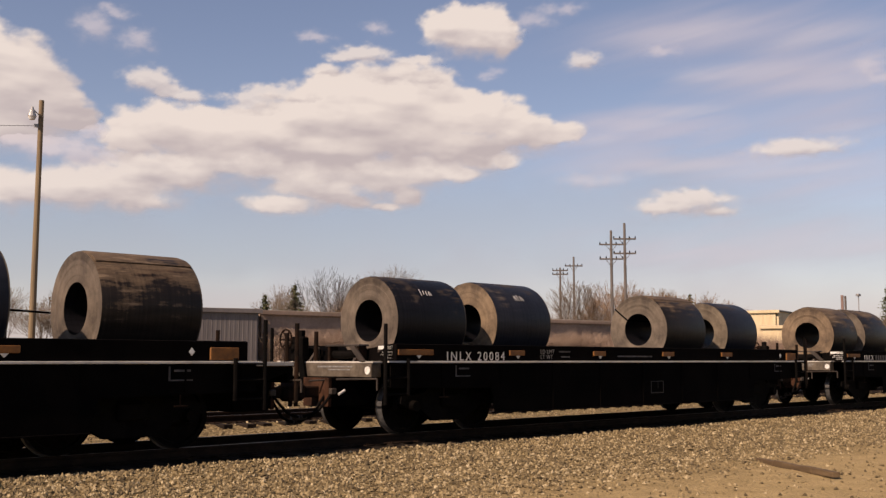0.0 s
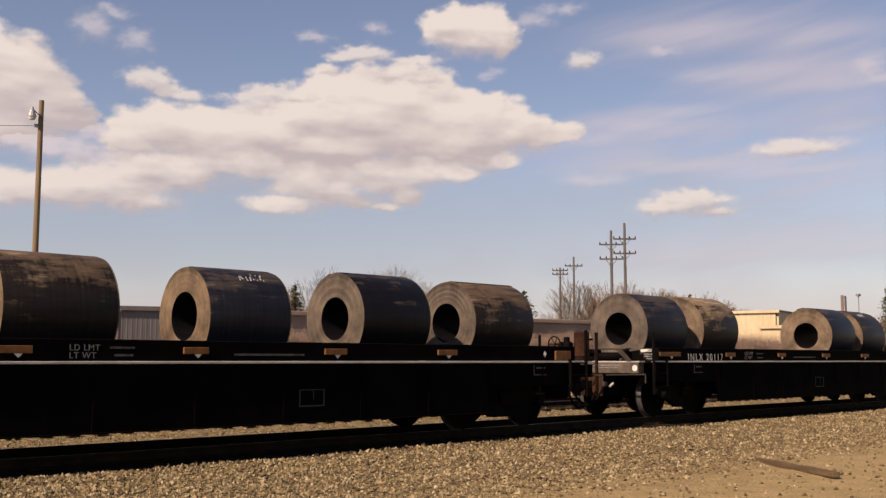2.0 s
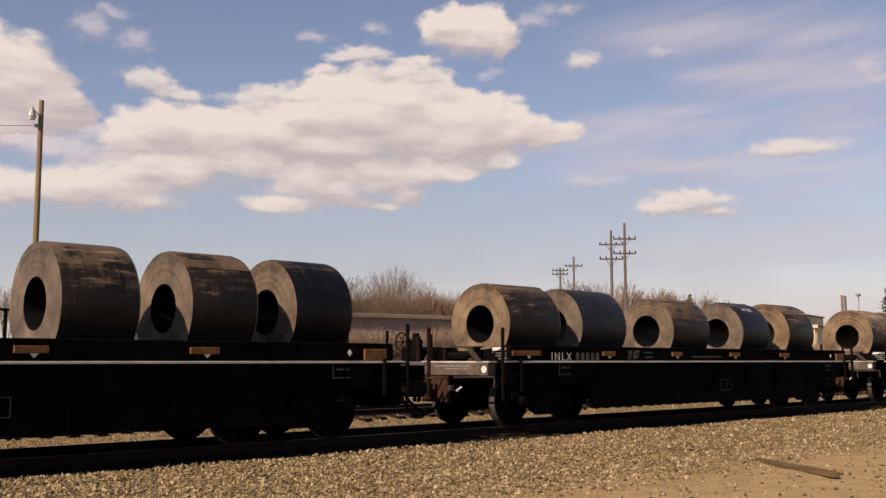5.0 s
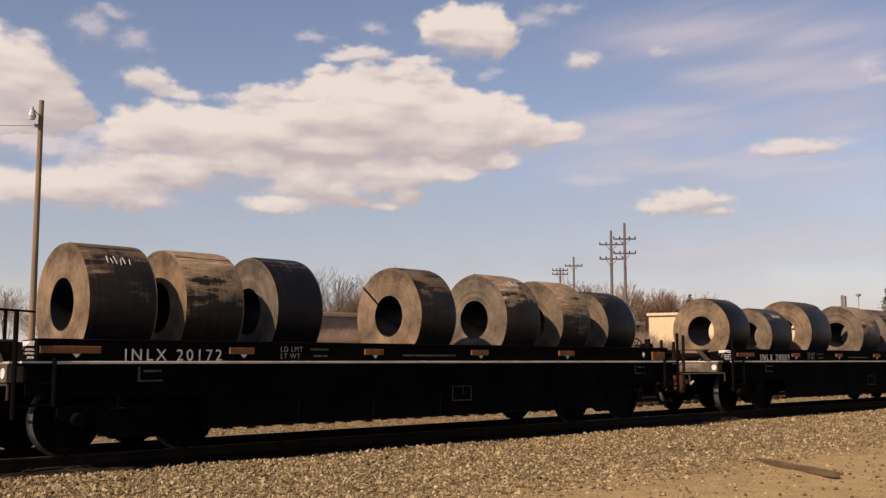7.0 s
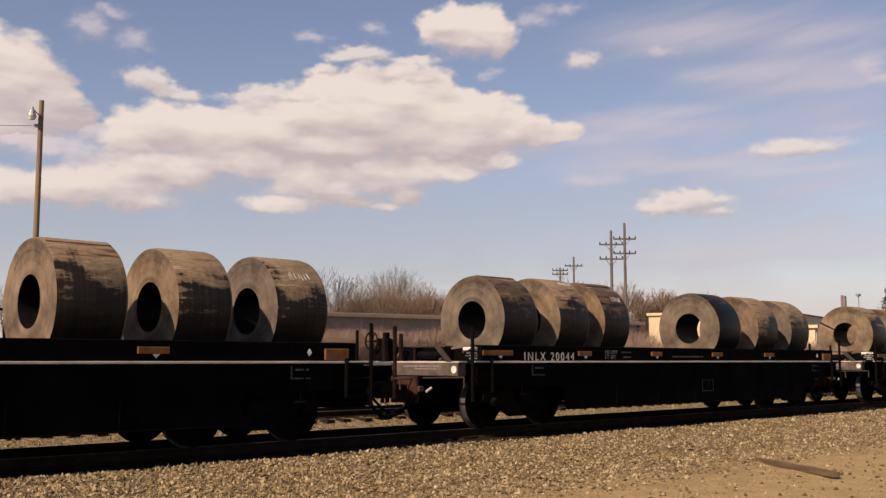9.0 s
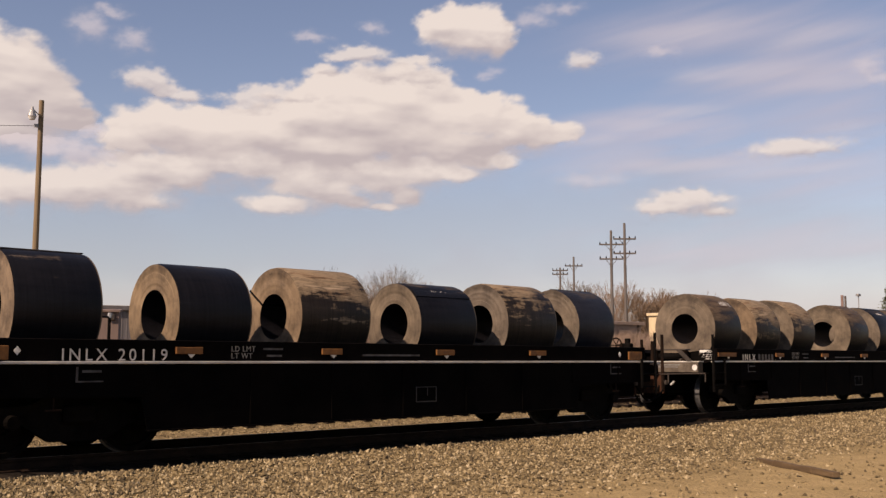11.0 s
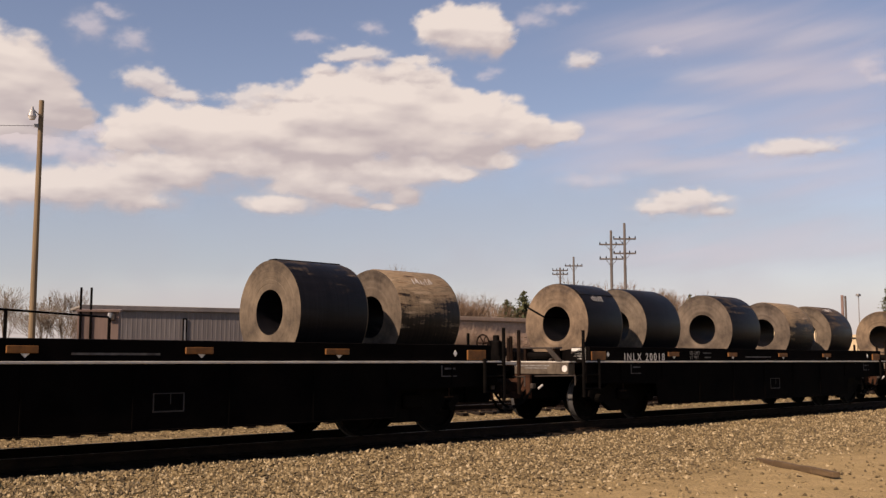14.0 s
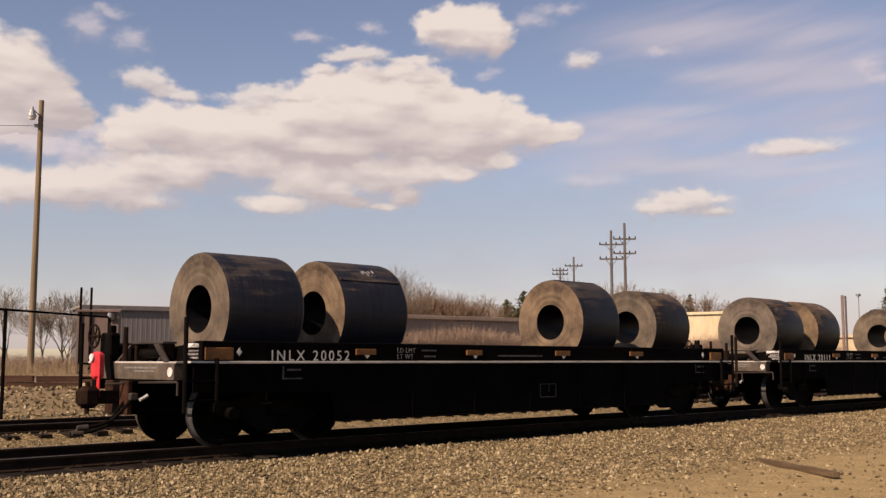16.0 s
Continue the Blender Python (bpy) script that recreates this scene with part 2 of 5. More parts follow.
def ground_skin():
    m, nt, bs = nodes_of("ballast_and_dirt")
    co = coords(nt)
    sep = nt.nodes.new("ShaderNodeSeparateXYZ")
    nt.links.new(co, sep.inputs[0])
    stones = add(nt, "ShaderNodeTexVoronoi", Scale=17.0)
    nt.links.new(co, stones.inputs["Vector"])
    patch, grit, soft = noise_tex(nt, co, 0.35, 5, 0.6), noise_tex(nt, co, 30, 4, 0.7), noise_tex(nt, co, 2.2, 4, 0.6)
    tint = nt.nodes.new("ShaderNodeRGBToBW")
    nt.links.new(stones.outputs["Color"], tint.inputs[0])
    grain = ramp(nt, tint.outputs[0], [(0.2, (0.1, 0.1, 0.1)), (0.8, (0.95, 0.93, 0.9))])
    stone = mix(nt, 0.75, ramp(nt, soft, [(0.3, (0.1557, 0.1176, 0.0616)), (0.7, (0.2418, 0.1868, 0.1005))]), grain, "SOFT_LIGHT")
    stone = mix(nt, 0.7, stone, ramp(nt, stones.outputs["Distance"], [(0.2, (1, 1, 1)), (0.75, (0.25, 0.22, 0.2))]), "MULTIPLY")
    dirt = ramp(nt, soft, [(0.3, (0.2318, 0.1710, 0.0855)), (0.7, (0.3246, 0.2428, 0.1265))])
    dirt = mix(nt, 0.5, dirt, ramp(nt, grit, [(0.3, (0.5, 0.48, 0.45)), (0.65, (1, 1, 1))]), "MULTIPLY")
    # wheel-worn dirt lane on the camera's side of the ballast
    lane = maths(nt, "ADD", maths(nt, "MULTIPLY", sep.outputs[1], -1.0), maths(nt, "MULTIPLY", patch, 4.0))
    lane = ramp(nt, maths(nt, "DIVIDE", maths(nt, "SUBTRACT", lane, 6.2), 2.2), [(0.0, (0, 0, 0)), (1.0, (1, 1, 1))])
    # bed darkened along the near track: shade under the train put into the colour
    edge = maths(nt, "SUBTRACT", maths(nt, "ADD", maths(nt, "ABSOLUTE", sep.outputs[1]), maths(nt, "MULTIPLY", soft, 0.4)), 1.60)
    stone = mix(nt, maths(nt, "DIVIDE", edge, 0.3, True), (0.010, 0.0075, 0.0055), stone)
    far = ramp(nt, maths(nt, "DIVIDE", maths(nt, "SUBTRACT", sep.outputs[1], 8.5), 6.0), [(0.0, (0, 0, 0)), (1.0, (1, 1, 1))])
    field = ramp(nt, patch, [(0.35, (0.1368, 0.09936, 0.05904)), (0.65, (0.2016, 0.1512, 0.0936))])
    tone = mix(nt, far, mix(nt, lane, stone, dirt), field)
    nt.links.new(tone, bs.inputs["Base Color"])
    bs.inputs["Roughness"].default_value, bs.inputs["Specular IOR Level"].default_value = 0.95, 0.1
    bump(nt, bs, maths(nt, "ADD", maths(nt, "MULTIPLY", stones.outputs["Distance"], -1.0), maths(nt, "MULTIPLY", grit, 0.5)), 0.8, 0.03)
    return m


def stone_skin():
    m, nt, bs = nodes_of("ballast_stone")
    geo = nt.nodes.new("ShaderNodeNewGeometry")
    tone = ramp(nt, geo.outputs["Random Per Island"], [(0.0, (0.0782, 0.0599, 0.0380)), (0.35, (0.1380, 0.1055, 0.0589)), (0.8, (0.2530, 0.1947, 0.1092)), (1.0, (0.3864, 0.3182, 0.2042))])
    grit = noise_tex(nt, coords(nt), 40, 3, 0.6)
    tone = mix(nt, 0.4, tone, ramp(nt, grit, [(0.3, (0.5, 0.5, 0.5)), (0.7, (1, 1, 1))]), "MULTIPLY")
    nt.links.new(tone, bs.inputs["Base Color"])
    bs.inputs["Roughness"].default_value, bs.inputs["Specular IOR Level"].default_value = 0.95, 0.15
    return m


GROUND, STONE = ground_skin(), stone_skin()


def cloud_skin(name, bright, grey):
    """Far vapour of the sky backdrop, glowing softly, as thick and as bright as its mesh says."""
    m, nt, bs = nodes_of(name)
    nt.nodes.remove(bs)
    mass, light = nt.nodes.new("ShaderNodeAttribute"), nt.nodes.new("ShaderNodeAttribute")
    mass.attribute_name, light.attribute_name = "cloud_mass", "cloud_light"
    em = nt.nodes.new("ShaderNodeEmission")
    nt.links.new(mix(nt, light.outputs["Fac"], grey, bright), em.inputs["Color"])
    clear, both = nt.nodes.new("ShaderNodeBsdfTransparent"), nt.nodes.new("ShaderNodeMixShader")
    nt.links.new(mass.outputs["Fac"], both.inputs[0])
    nt.links.new(clear.outputs[0], both.inputs[1])
    nt.links.new(em.outputs[0], both.inputs[2])
    nt.links.new(both.outputs[0], nt.nodes["Material Output"].inputs["Surface"])
    return m


CUMULUS = cloud_skin("sunlit_cumulus", (0.500, 0.527, 0.520), (0.325, 0.336, 0.362))
WISP = cloud_skin("thin_cloud", (0.4525, 0.4702, 0.5091), (0.3535, 0.3712, 0.4243))
CIRRUS = cloud_skin("cirrus_veil", (0.3854, 0.396, 0.4596), (0.3288, 0.3394, 0.4066))
SKY_TINT = cloud_skin("low_sky_tint", (0.232, 0.290, 0.352), (0.222, 0.278, 0.340))
HAZE = cloud_skin("horizon_haze", (0.318, 0.336, 0.402), (0.303, 0.320, 0.386))



# ---- mesh building ----
class Geo:
    """Vertices and faces of one mesh."""

    def __init__(self):
        self.v, self.f = [], []

    def put(self, verts, faces):
        n = len(self.v)
        self.v += [tuple(p) for p in verts]
        self.f += [tuple(n + i for i in q) for q in faces]
        return self

    def box(self, x0, x1, y0, y1, z0, z1, c=0.0):
        """A box, with chamfers of c."""
        if c <= 0:
            v = [(x, y, z) for x in (x0, x1) for y in (y0, y1) for z in (z0, z1)]
            return self.put(v, [(0, 1, 3, 2), (4, 6, 7, 5), (0, 4, 5, 1), (2, 3, 7, 6), (0, 2, 6, 4), (1, 5, 7, 3)])
        ring = lambda z, k: [(x0 + c + k, y0 + k, z), (x1 - c - k, y0 + k, z), (x1 - k, y0 + c + k, z), (x1 - k, y1 - c - k, z),
                             (x1 - c - k, y1 - k, z), (x0 + c + k, y1 - k, z), (x0 + k, y1 - c - k, z), (x0 + k, y0 + c + k, z)]
        k = c * 0.7
        v = ring(z0, k) + ring(z0 + c, 0) + ring(z1 - c, 0) + ring(z1, k)
        f = [tuple(range(7, -1, -1)), tuple(range(24, 32))]
        for a in (0, 8, 16):
            f += [(a + i, a + (i + 1) % 8, a + 8 + (i + 1) % 8, a + 8 + i) for i in range(8)]
        return self.put(v, f)

    def tube(self, p0, p1, r0, r1=None, n=8, caps=True):
        r1 = r0 if r1 is None else r1
        p0, p1 = Vector(p0), Vector(p1)
        d = (p1 - p0).normalized()
        a = d.orthogonal().normalized()
        b = d.cross(a)
        ring = [(math.cos(2 * math.pi * i / n), math.sin(2 * math.pi * i / n)) for i in range(n)]
        v = [p0 + (a * x + b * y) * r0 for x, y in ring] + [p1 + (a * x + b * y) * r1 for x, y in ring]
        f = [(i, (i + 1) % n, n + (i + 1) % n, n + i) for i in range(n)]
        if caps:
            f += [tuple(range(n - 1, -1, -1)), tuple(range(n, 2 * n))]
        return self.put(v, f)

    def bent(self, pts, r, n=6):
        for a, b in zip(pts, pts[1:]):
            self.tube(a, b, r, r, n)
        return self

    def prism(self, poly, y0, y1):
        """A polygon of (x, z) drawn out from y0 to y1."""
        n = len(poly)
        v = [(x, y0, z) for x, z in poly] + [(x, y1, z) for x, z in poly]
        return self.put(v, [tuple(range(n)), tuple(range(2 * n - 1, n - 1, -1))] + [(i, n + i, n + (i + 1) % n, (i + 1) % n) for i in range(n)])

    def along(self, poly, x0, x1):
        """A polygon of (y, z) drawn out from x0 to x1."""
        n = len(poly)
        v = [(x0, y, z) for y, z in poly] + [(x1, y, z) for y, z in poly]
        return self.put(v, [tuple(range(n)), tuple(range(2 * n - 1, n - 1, -1))] + [(i, n + i, n + (i + 1) % n, (i + 1) % n) for i in range(n)])

    def lathe(self, prof, n, y=0.0):
        """A profile of (axial, radius) turned about the x axis, closed on itself."""
        k = len(prof)
        v = [(a, r * math.cos(2 * math.pi * i / n), r * math.sin(2 * math.pi * i / n)) for i in range(n) for a, r in prof]
        f = [(i * k + j, i * k + (j + 1) % k, ((i + 1) % n) * k + (j + 1) % k, ((i + 1) % n) * k + j) for i in range(n) for j in range(k)]
        return self.put(v, f)

    def mesh(self, name, smooth=False):
        me = bpy.data.meshes.new(name)
        me.from_pydata(self.v, [], self.f)
        bm = bmesh.new()
        bm.from_mesh(me)
        bmesh.ops.recalc_face_normals(bm, faces=bm.faces)
        bm.to_mesh(me)
        bm.free()
        if smooth:
            me.shade_smooth()
            me.set_sharp_from_angle(angle=radians(40))
        return me


def part(name, geo, material, parent=None, label="", at=(0, 0, 0), smooth=False):
    me = geo.mesh(name, smooth) if isinstance(geo, Geo) else geo
    if not me.materials:
        me.materials.append(material)
    ob = new(name, me)
    ob.location = at
    if parent:
        ob.parent = parent
    if label:
        ob["label"] = label
    return ob


# ---- ground ----
RAIL_TOP_Z, SECOND_Y, TRACK_SUNK = 0.40, 6.2, 0.035


def ground_height(x, y):
    """Ballast beds under both tracks, a shoulder down to the dirt lane, flat land beyond."""
    def bed(d, top, half, run):
        d = abs(d)
        return top if d < half else max(0.0, top * (1 - (d - half) / run))
    h = max(bed(y, 0.19, 1.5, 3.0), bed(y - SECOND_Y, 0.225, 1.12, 0.5))
    if -2 < y < SECOND_Y + 1:
        h = max(h, 0.15)
    if abs(x) < 80 and -14 < y < 14:
        h += 0.025 * noise.noise((x * 0.5, y * 0.8, 0)) + 0.015 * noise.noise((x * 2.1, y * 2.1, 3))
    if y > 8.5:
        h += min(0.75, (y - 8.5) * 0.105) + min(0.3, max(0.0, y - 15.6) * 0.018)
    return h


def axis(near, step, far, grow=1.35):
    vals, s, v = [], step, near[1]
    while v < far:
        v += s
        s *= grow
        vals.append(v)
    out, s, v = [], step, near[0]
    while v > -far:
        v -= s
        s *= grow
        out.append(v)
    mid = list(np.arange(near[0], near[1] + 1e-6, step))
    return out[::-1] + mid + vals


def build_ground():
    xs, ys = axis((0, 48), 0.4, 3500), axis((-12, 10), 0.25, 3500)
    nx = len(xs)
    v = [(x, y, ground_height(x, y)) for y in ys for x in xs]
    f = [(j * nx + i, j * nx + i + 1, (j + 1) * nx + i + 1, (j + 1) * nx + i) for j in range(len(ys) - 1) for i in range(nx - 1)]
    me = bpy.data.meshes.new("ground")
    me.from_pydata(v, [], f)
    me.shade_smooth()
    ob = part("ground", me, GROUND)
    tagged(ob, "tan ballast gravel and bare dirt beside the tracks", "ground", kind="structure")


def build_stones():
    """Loose ballast stones on the bed and the shoulder."""
    rng = np.random.default_rng(5)
    base = np.array([(1, 0, 0), (-1, 0, 0), (0, 1, 0), (0, -1, 0), (0, 0, 1), (0, 0, -1)], float)
    tri = np.array([(0, 2, 4), (2, 1, 4), (1, 3, 4), (3, 0, 4), (2, 0, 5), (1, 2, 5), (3, 1, 5), (0, 3, 5)])
    def bed(name, count, x0, x1, y0, y1, edge, label, big=1.0):
        x = x0 + (x1 - x0) * rng.random(count) ** 1.5
        y = y0 + (y1 - y0) * rng.random(count)
        keep = rng.random(count) < np.clip((y - edge) / 2.0, 0.06, 1.0)
        x, y = x[keep], y[keep]
        n = len(x)
        z = np.array([ground_height(a, b) for a, b in zip(x, y)])
        size = big * rng.uniform(0.010, 0.031, n)
        size[rng.random(n) < 0.05] *= 1.5
        v = base[None] * size[:, None, None] * rng.uniform(0.6, 1.25, (n, 6, 3))
        v += rng.normal(0, 0.22, (n, 6, 3)) * size[:, None, None]
        ang = rng.random(n) * 6.283
        c, s = np.cos(ang), np.sin(ang)
        vx, vy = v[..., 0] * c[:, None] - v[..., 1] * s[:, None], v[..., 0] * s[:, None] + v[..., 1] * c[:, None]
        v = np.stack([vx + x[:, None], vy + y[:, None], v[..., 2] * 0.95 + z[:, None] + size[:, None] * 0.35], -1).reshape(-1, 3)
        f = (tri[None] + 6 * np.arange(n)[:, None, None]).reshape(-1, 3)
        me = bpy.data.meshes.new(name)
        me.from_pydata(v.tolist(), [], f.tolist())
        tagged(part(name, me, STONE), label, "gravel", kind="stuff")
    bed("ballast_gravel", 105000, 3.5, 46, -10.0, -1.42, -6.2, "loose tan and grey ballast stones beside the rails")
    bed("slope_rubble", 9000, 2, 45, 8.6, 16.5, -5, "pale rubble and cinders on the bank beyond the tracks", 2.3)
    bed("track_ballast", 15000, 5, 60, 0.9, 9.0, -5, "loose ballast stones between the two tracks")


def build_track(name, y0, x0, x1, label, sunk=0.0):
    track = tagged(new(name), label, "railway track", kind="structure")
    track.location = (0, y0, -sunk)
    prof = [(-0.075, 0.0), (0.075, 0.0), (0.075, 0.012), (0.012, 0.032), (0.012, 0.105), (0.036, 0.118), (0.036, 0.146), (0.028, 0.153),
            (-0.028, 0.153), (-0.036, 0.146), (-0.036, 0.118), (-0.012, 0.105), (-0.012, 0.032), (-0.075, 0.012)]
    for side in (-0.755, 0.755):
        rail = part("rail", Geo().along([(side + a, 0.247 + b) for a, b in prof], x0, x1), RAIL_SIDE, track, "rust-brown steel rail")
        part("running_band", Geo().box(x0, x1, side - 0.026, side + 0.026, 0.4003, 0.4025), RAIL_TOP, rail, "polished top of the rail")
    tie = Geo().box(-0.115, 0.115, -1.37, 1.37, 0.06, 0.245, 0.012).mesh("tie")
    plate = Geo()
    rng = random.Random(11)
    rest = Geo()
    x = x0
    while x < x1:
        dx, dy = rng.uniform(-0.04, 0.04), rng.uniform(-0.06, 0.06)
        if 0 < x < 75:
            t = part("tie", tie, TIE, track, at=(x + dx, dy, rng.uniform(-0.012, 0.006)))
            t.rotation_euler.z = rng.uniform(-0.02, 0.02)
        else:
            rest.box(x - 0.115 + dx, x + 0.115 + dx, -1.37 + dy, 1.37 + dy, 0.06, 0.245)
        if 0 < x < 60:
            for side in (-0.755, 0.755):
                plate.box(x + dx - 0.09, x + dx + 0.09, side - 0.18, side + 0.18, 0.2455, 0.262)
                for k in (-0.095, 0.095):
                    plate.box(x + dx - 0.012, x + dx + 0.012, side + k - 0.012, side + k + 0.012, 0.262, 0.285)
        x += 0.545
    tagged(part("distant_ties", rest, TIE, track), kind="stuff")
    tagged(part("tie_plates", plate, RAIL_SIDE, track), kind="stuff")


build_ground()
build_stones()
build_track("track_near", 0.0, -345, 385, "rusty rails on creosoted ties in tan ballast", TRACK_SUNK)
build_track("track_far", SECOND_Y, -120, 385, "second railway track behind the train")

# ---- the train ----
CAR_PITCH, SPEED, START = 16.2, 20.0526, 10.381
STAND_X = 14.56                          # the brake stand, from its car's rear end
MOVING = []                              # (thing, its place along the train, height)
SPIN = []                                # wheelsets


def build_wheelset():
    g = Geo()
    R = 0.457
    for side in (-1, 1):
        y = 0.755 * side
        prof = [(y - 0.065 * side, 0.06), (y + 0.065 * side, 0.06), (y + 0.065 * side, 0.12), (y + 0.015 * side, 0.17), (y + 0.015 * side, R - 0.09),
                (y + 0.06 * side, R - 0.075), (y + 0.06 * side, R - 0.004), (y - 0.045 * side, R), (y - 0.05 * side, R + 0.026), (y - 0.072 * side, R + 0.026),
                (y - 0.075 * side, R - 0.075), (y - 0.015 * side, R - 0.09), (y - 0.015 * side, 0.17), (y - 0.065 * side, 0.12)]
        g.lathe(prof, 36)
    g.tube((-0.98, 0, 0), (0.98, 0, 0), 0.075, n=14)
    # an axle along y: the lathe turns about x
    g.v = [(b, a, c) for a, b, c in g.v]
    return g


def build_truck(parent, x):
    """A three-piece freight truck: side frames with wheelsets, bolster and springs."""
    frame_poly = [(-1.12, 0.50), (-1.10, 0.62), (-0.62, 0.66), (-0.38, 0.80), (0.38, 0.80), (0.62, 0.66), (1.10, 0.62), (1.12, 0.50), (0.95, 0.42),
                  (0.72, 0.42), (0.36, 0.20), (-0.36, 0.20), (-0.72, 0.42), (-0.95, 0.42)]
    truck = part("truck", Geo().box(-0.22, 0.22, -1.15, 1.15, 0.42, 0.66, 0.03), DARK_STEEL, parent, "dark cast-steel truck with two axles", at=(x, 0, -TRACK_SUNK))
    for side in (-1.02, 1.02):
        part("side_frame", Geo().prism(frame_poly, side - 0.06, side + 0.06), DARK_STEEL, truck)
    for side in (-1.02, 1.02):
        g = Geo()
        for a in (-0.13, 0, 0.13):
            for k in range(5):
                g.tube((a, side - 0.1 * (1 if side > 0 else -1), 0.24 + k * 0.04), (a, side - 0.1 * (1 if side > 0 else -1), 0.262 + k * 0.04), 0.062, n=10)
        part("spring_nest", g, RUST, truck)
        for a in (-0.85, 0.85):
            part("bearing_cap", Geo().tube((a, side, 0.457), (a, side * 1.16, 0.457), 0.10, 0.085, 14), WHEEL, truck)
    return truck


def build_car(number, wheel_mesh, blocks):
    """A longitudinal-trough coil car. x from its rear end sill, z from the rail head. blocks: a deep orange block at its rear end too."""
    car = tagged(new("coil_car"), "long black steel coil car with a white edge stripe", "railway car", "coil cars of the train")
    E = 13.85
    for side in (-1, 1):
        s = side
        sill = [(0.08, 0.74), (0.08, 1.125), (E - 0.08, 1.125), (E - 0.08, 0.74), (E - 2.4, 0.70), (E - 2.5, 0.285), (2.5, 0.285), (2.4, 0.70)]
        web = Geo().prism(sill, s * 1.44, s * 1.462)
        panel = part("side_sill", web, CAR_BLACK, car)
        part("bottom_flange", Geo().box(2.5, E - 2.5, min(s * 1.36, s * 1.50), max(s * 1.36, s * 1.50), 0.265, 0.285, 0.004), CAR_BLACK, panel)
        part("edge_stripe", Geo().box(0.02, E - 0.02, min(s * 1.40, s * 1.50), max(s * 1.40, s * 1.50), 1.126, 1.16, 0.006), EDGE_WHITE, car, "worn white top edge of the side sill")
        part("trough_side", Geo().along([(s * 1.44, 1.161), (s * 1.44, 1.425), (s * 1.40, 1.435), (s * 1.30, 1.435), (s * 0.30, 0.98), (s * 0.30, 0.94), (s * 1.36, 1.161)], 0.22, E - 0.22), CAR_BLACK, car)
        for k in range(9):
            x = 1.2 + k * (E - 2.4) / 8
            part("stiffener", Geo().box(x - 0.012, x + 0.012, min(s * 1.463, s * 1.475), max(s * 1.463, s * 1.475), 0.76 if (k in (0, 1, 7, 8)) else 0.30, 1.124), CAR_BLACK, panel)
        # orange boards on the trough wall, each with a pale marker under it
        for a, w in (() if blocks else ((0.24, 0.77),)) + ((2.88, 0.40), (5.3, 0.38), (7.66, 0.42), (10.0, 0.45)):
            board = part("trough_board", Geo().box(a, a + w, min(s * 1.442, s * 1.475), max(s * 1.442, s * 1.475), 1.255, 1.345, 0.006), ORANGE, car, "weathered orange board on the trough wall")
            mid = a + w * 0.6
            part("marker", Geo().prism([(mid - 0.055, 1.252), (mid + 0.055, 1.252), (mid, 1.20)], s * 1.443, s * 1.452), DECAL, board, "pale triangular marker")
        part("end_block", Geo().box(13.02, 13.47, min(s * 1.442, s * 1.478), max(s * 1.442, s * 1.478), 1.175, 1.345, 0.008), ORANGE, car, "weathered orange board at the car end")
        if blocks:
            part("end_block", Geo().box(0.25, 0.69, min(s * 1.442, s * 1.478), max(s * 1.442, s * 1.478), 1.175, 1.345, 0.008), ORANGE, car, "weathered orange board at the car end")
        for a in (0.80, E - 1.1) if blocks else (E - 1.1,):
            part("marker", Geo().prism([(a - 0.045, 1.285), (a, 1.34), (a + 0.045, 1.285), (a, 1.23)], s * 1.441, s * 1.447), DECAL, car, "white diamond marker")
        # bars of small unreadable stencilling
        load = 3.74 if s < 0 else 9.95
        for words, z in (("LD LMT", 1.292), ("LT WT", 1.196)):
            cu = bpy.data.curves.new("load_stencil", "FONT")
            cu.body, cu.size, cu.extrude, cu.space_character = words, 0.108, 0.0015, 1.12
            cu.materials.append(FADED)
            mark = new("load_stencil", cu)
            mark.parent, mark.location = car, (load, s * 1.4425, z)
            mark.rotation_euler = (radians(90), 0, 0 if s < 0 else radians(180))
            mark["label"] = "faded white load stencil"
        for a, z, w in ((4.27 if s < 0 else 9.08, 1.33, 0.34), (4.33 if s < 0 else 9.08, 1.235, 0.26), (6.1, 1.25, 1.2)):
            part("stencil_bar", Geo().box(a, a + w, min(s * 1.4405, s * 1.443), max(s * 1.4405, s * 1.443), z - 0.014, z + 0.014), STENCIL, car)
        for a in (1.52, E - 1.45):
            part("stencil_frame", Geo().box(a, a + 0.03, min(s * 1.463, s * 1.467), max(s * 1.463, s * 1.467), 0.90, 1.09).box(a + 0.03, a + 0.36, min(s * 1.463, s * 1.467), max(s * 1.463, s * 1.467), 0.90, 0.92)
                 .box(a + 0.08, a + 0.33, min(s * 1.463, s * 1.467), max(s * 1.463, s * 1.467), 1.02, 1.05), STENCIL, car, "faded grey stencilled test marks")
        lo, hi = min(s * 1.463, s * 1.466), max(s * 1.463, s * 1.466)
        tag = Geo().box(7.20, 7.22, lo, hi, 0.50, 0.75).box(7.64, 7.66, lo, hi, 0.50, 0.75).box(7.22, 7.64, lo, hi, 0.50, 0.52).box(7.22, 7.64, lo, hi, 0.735, 0.75)
        part("stencil_frame", tag.box(7.45, 7.462, lo, hi, 0.60, 0.735), FAINT, car, "faint grey outline of a stencil box")
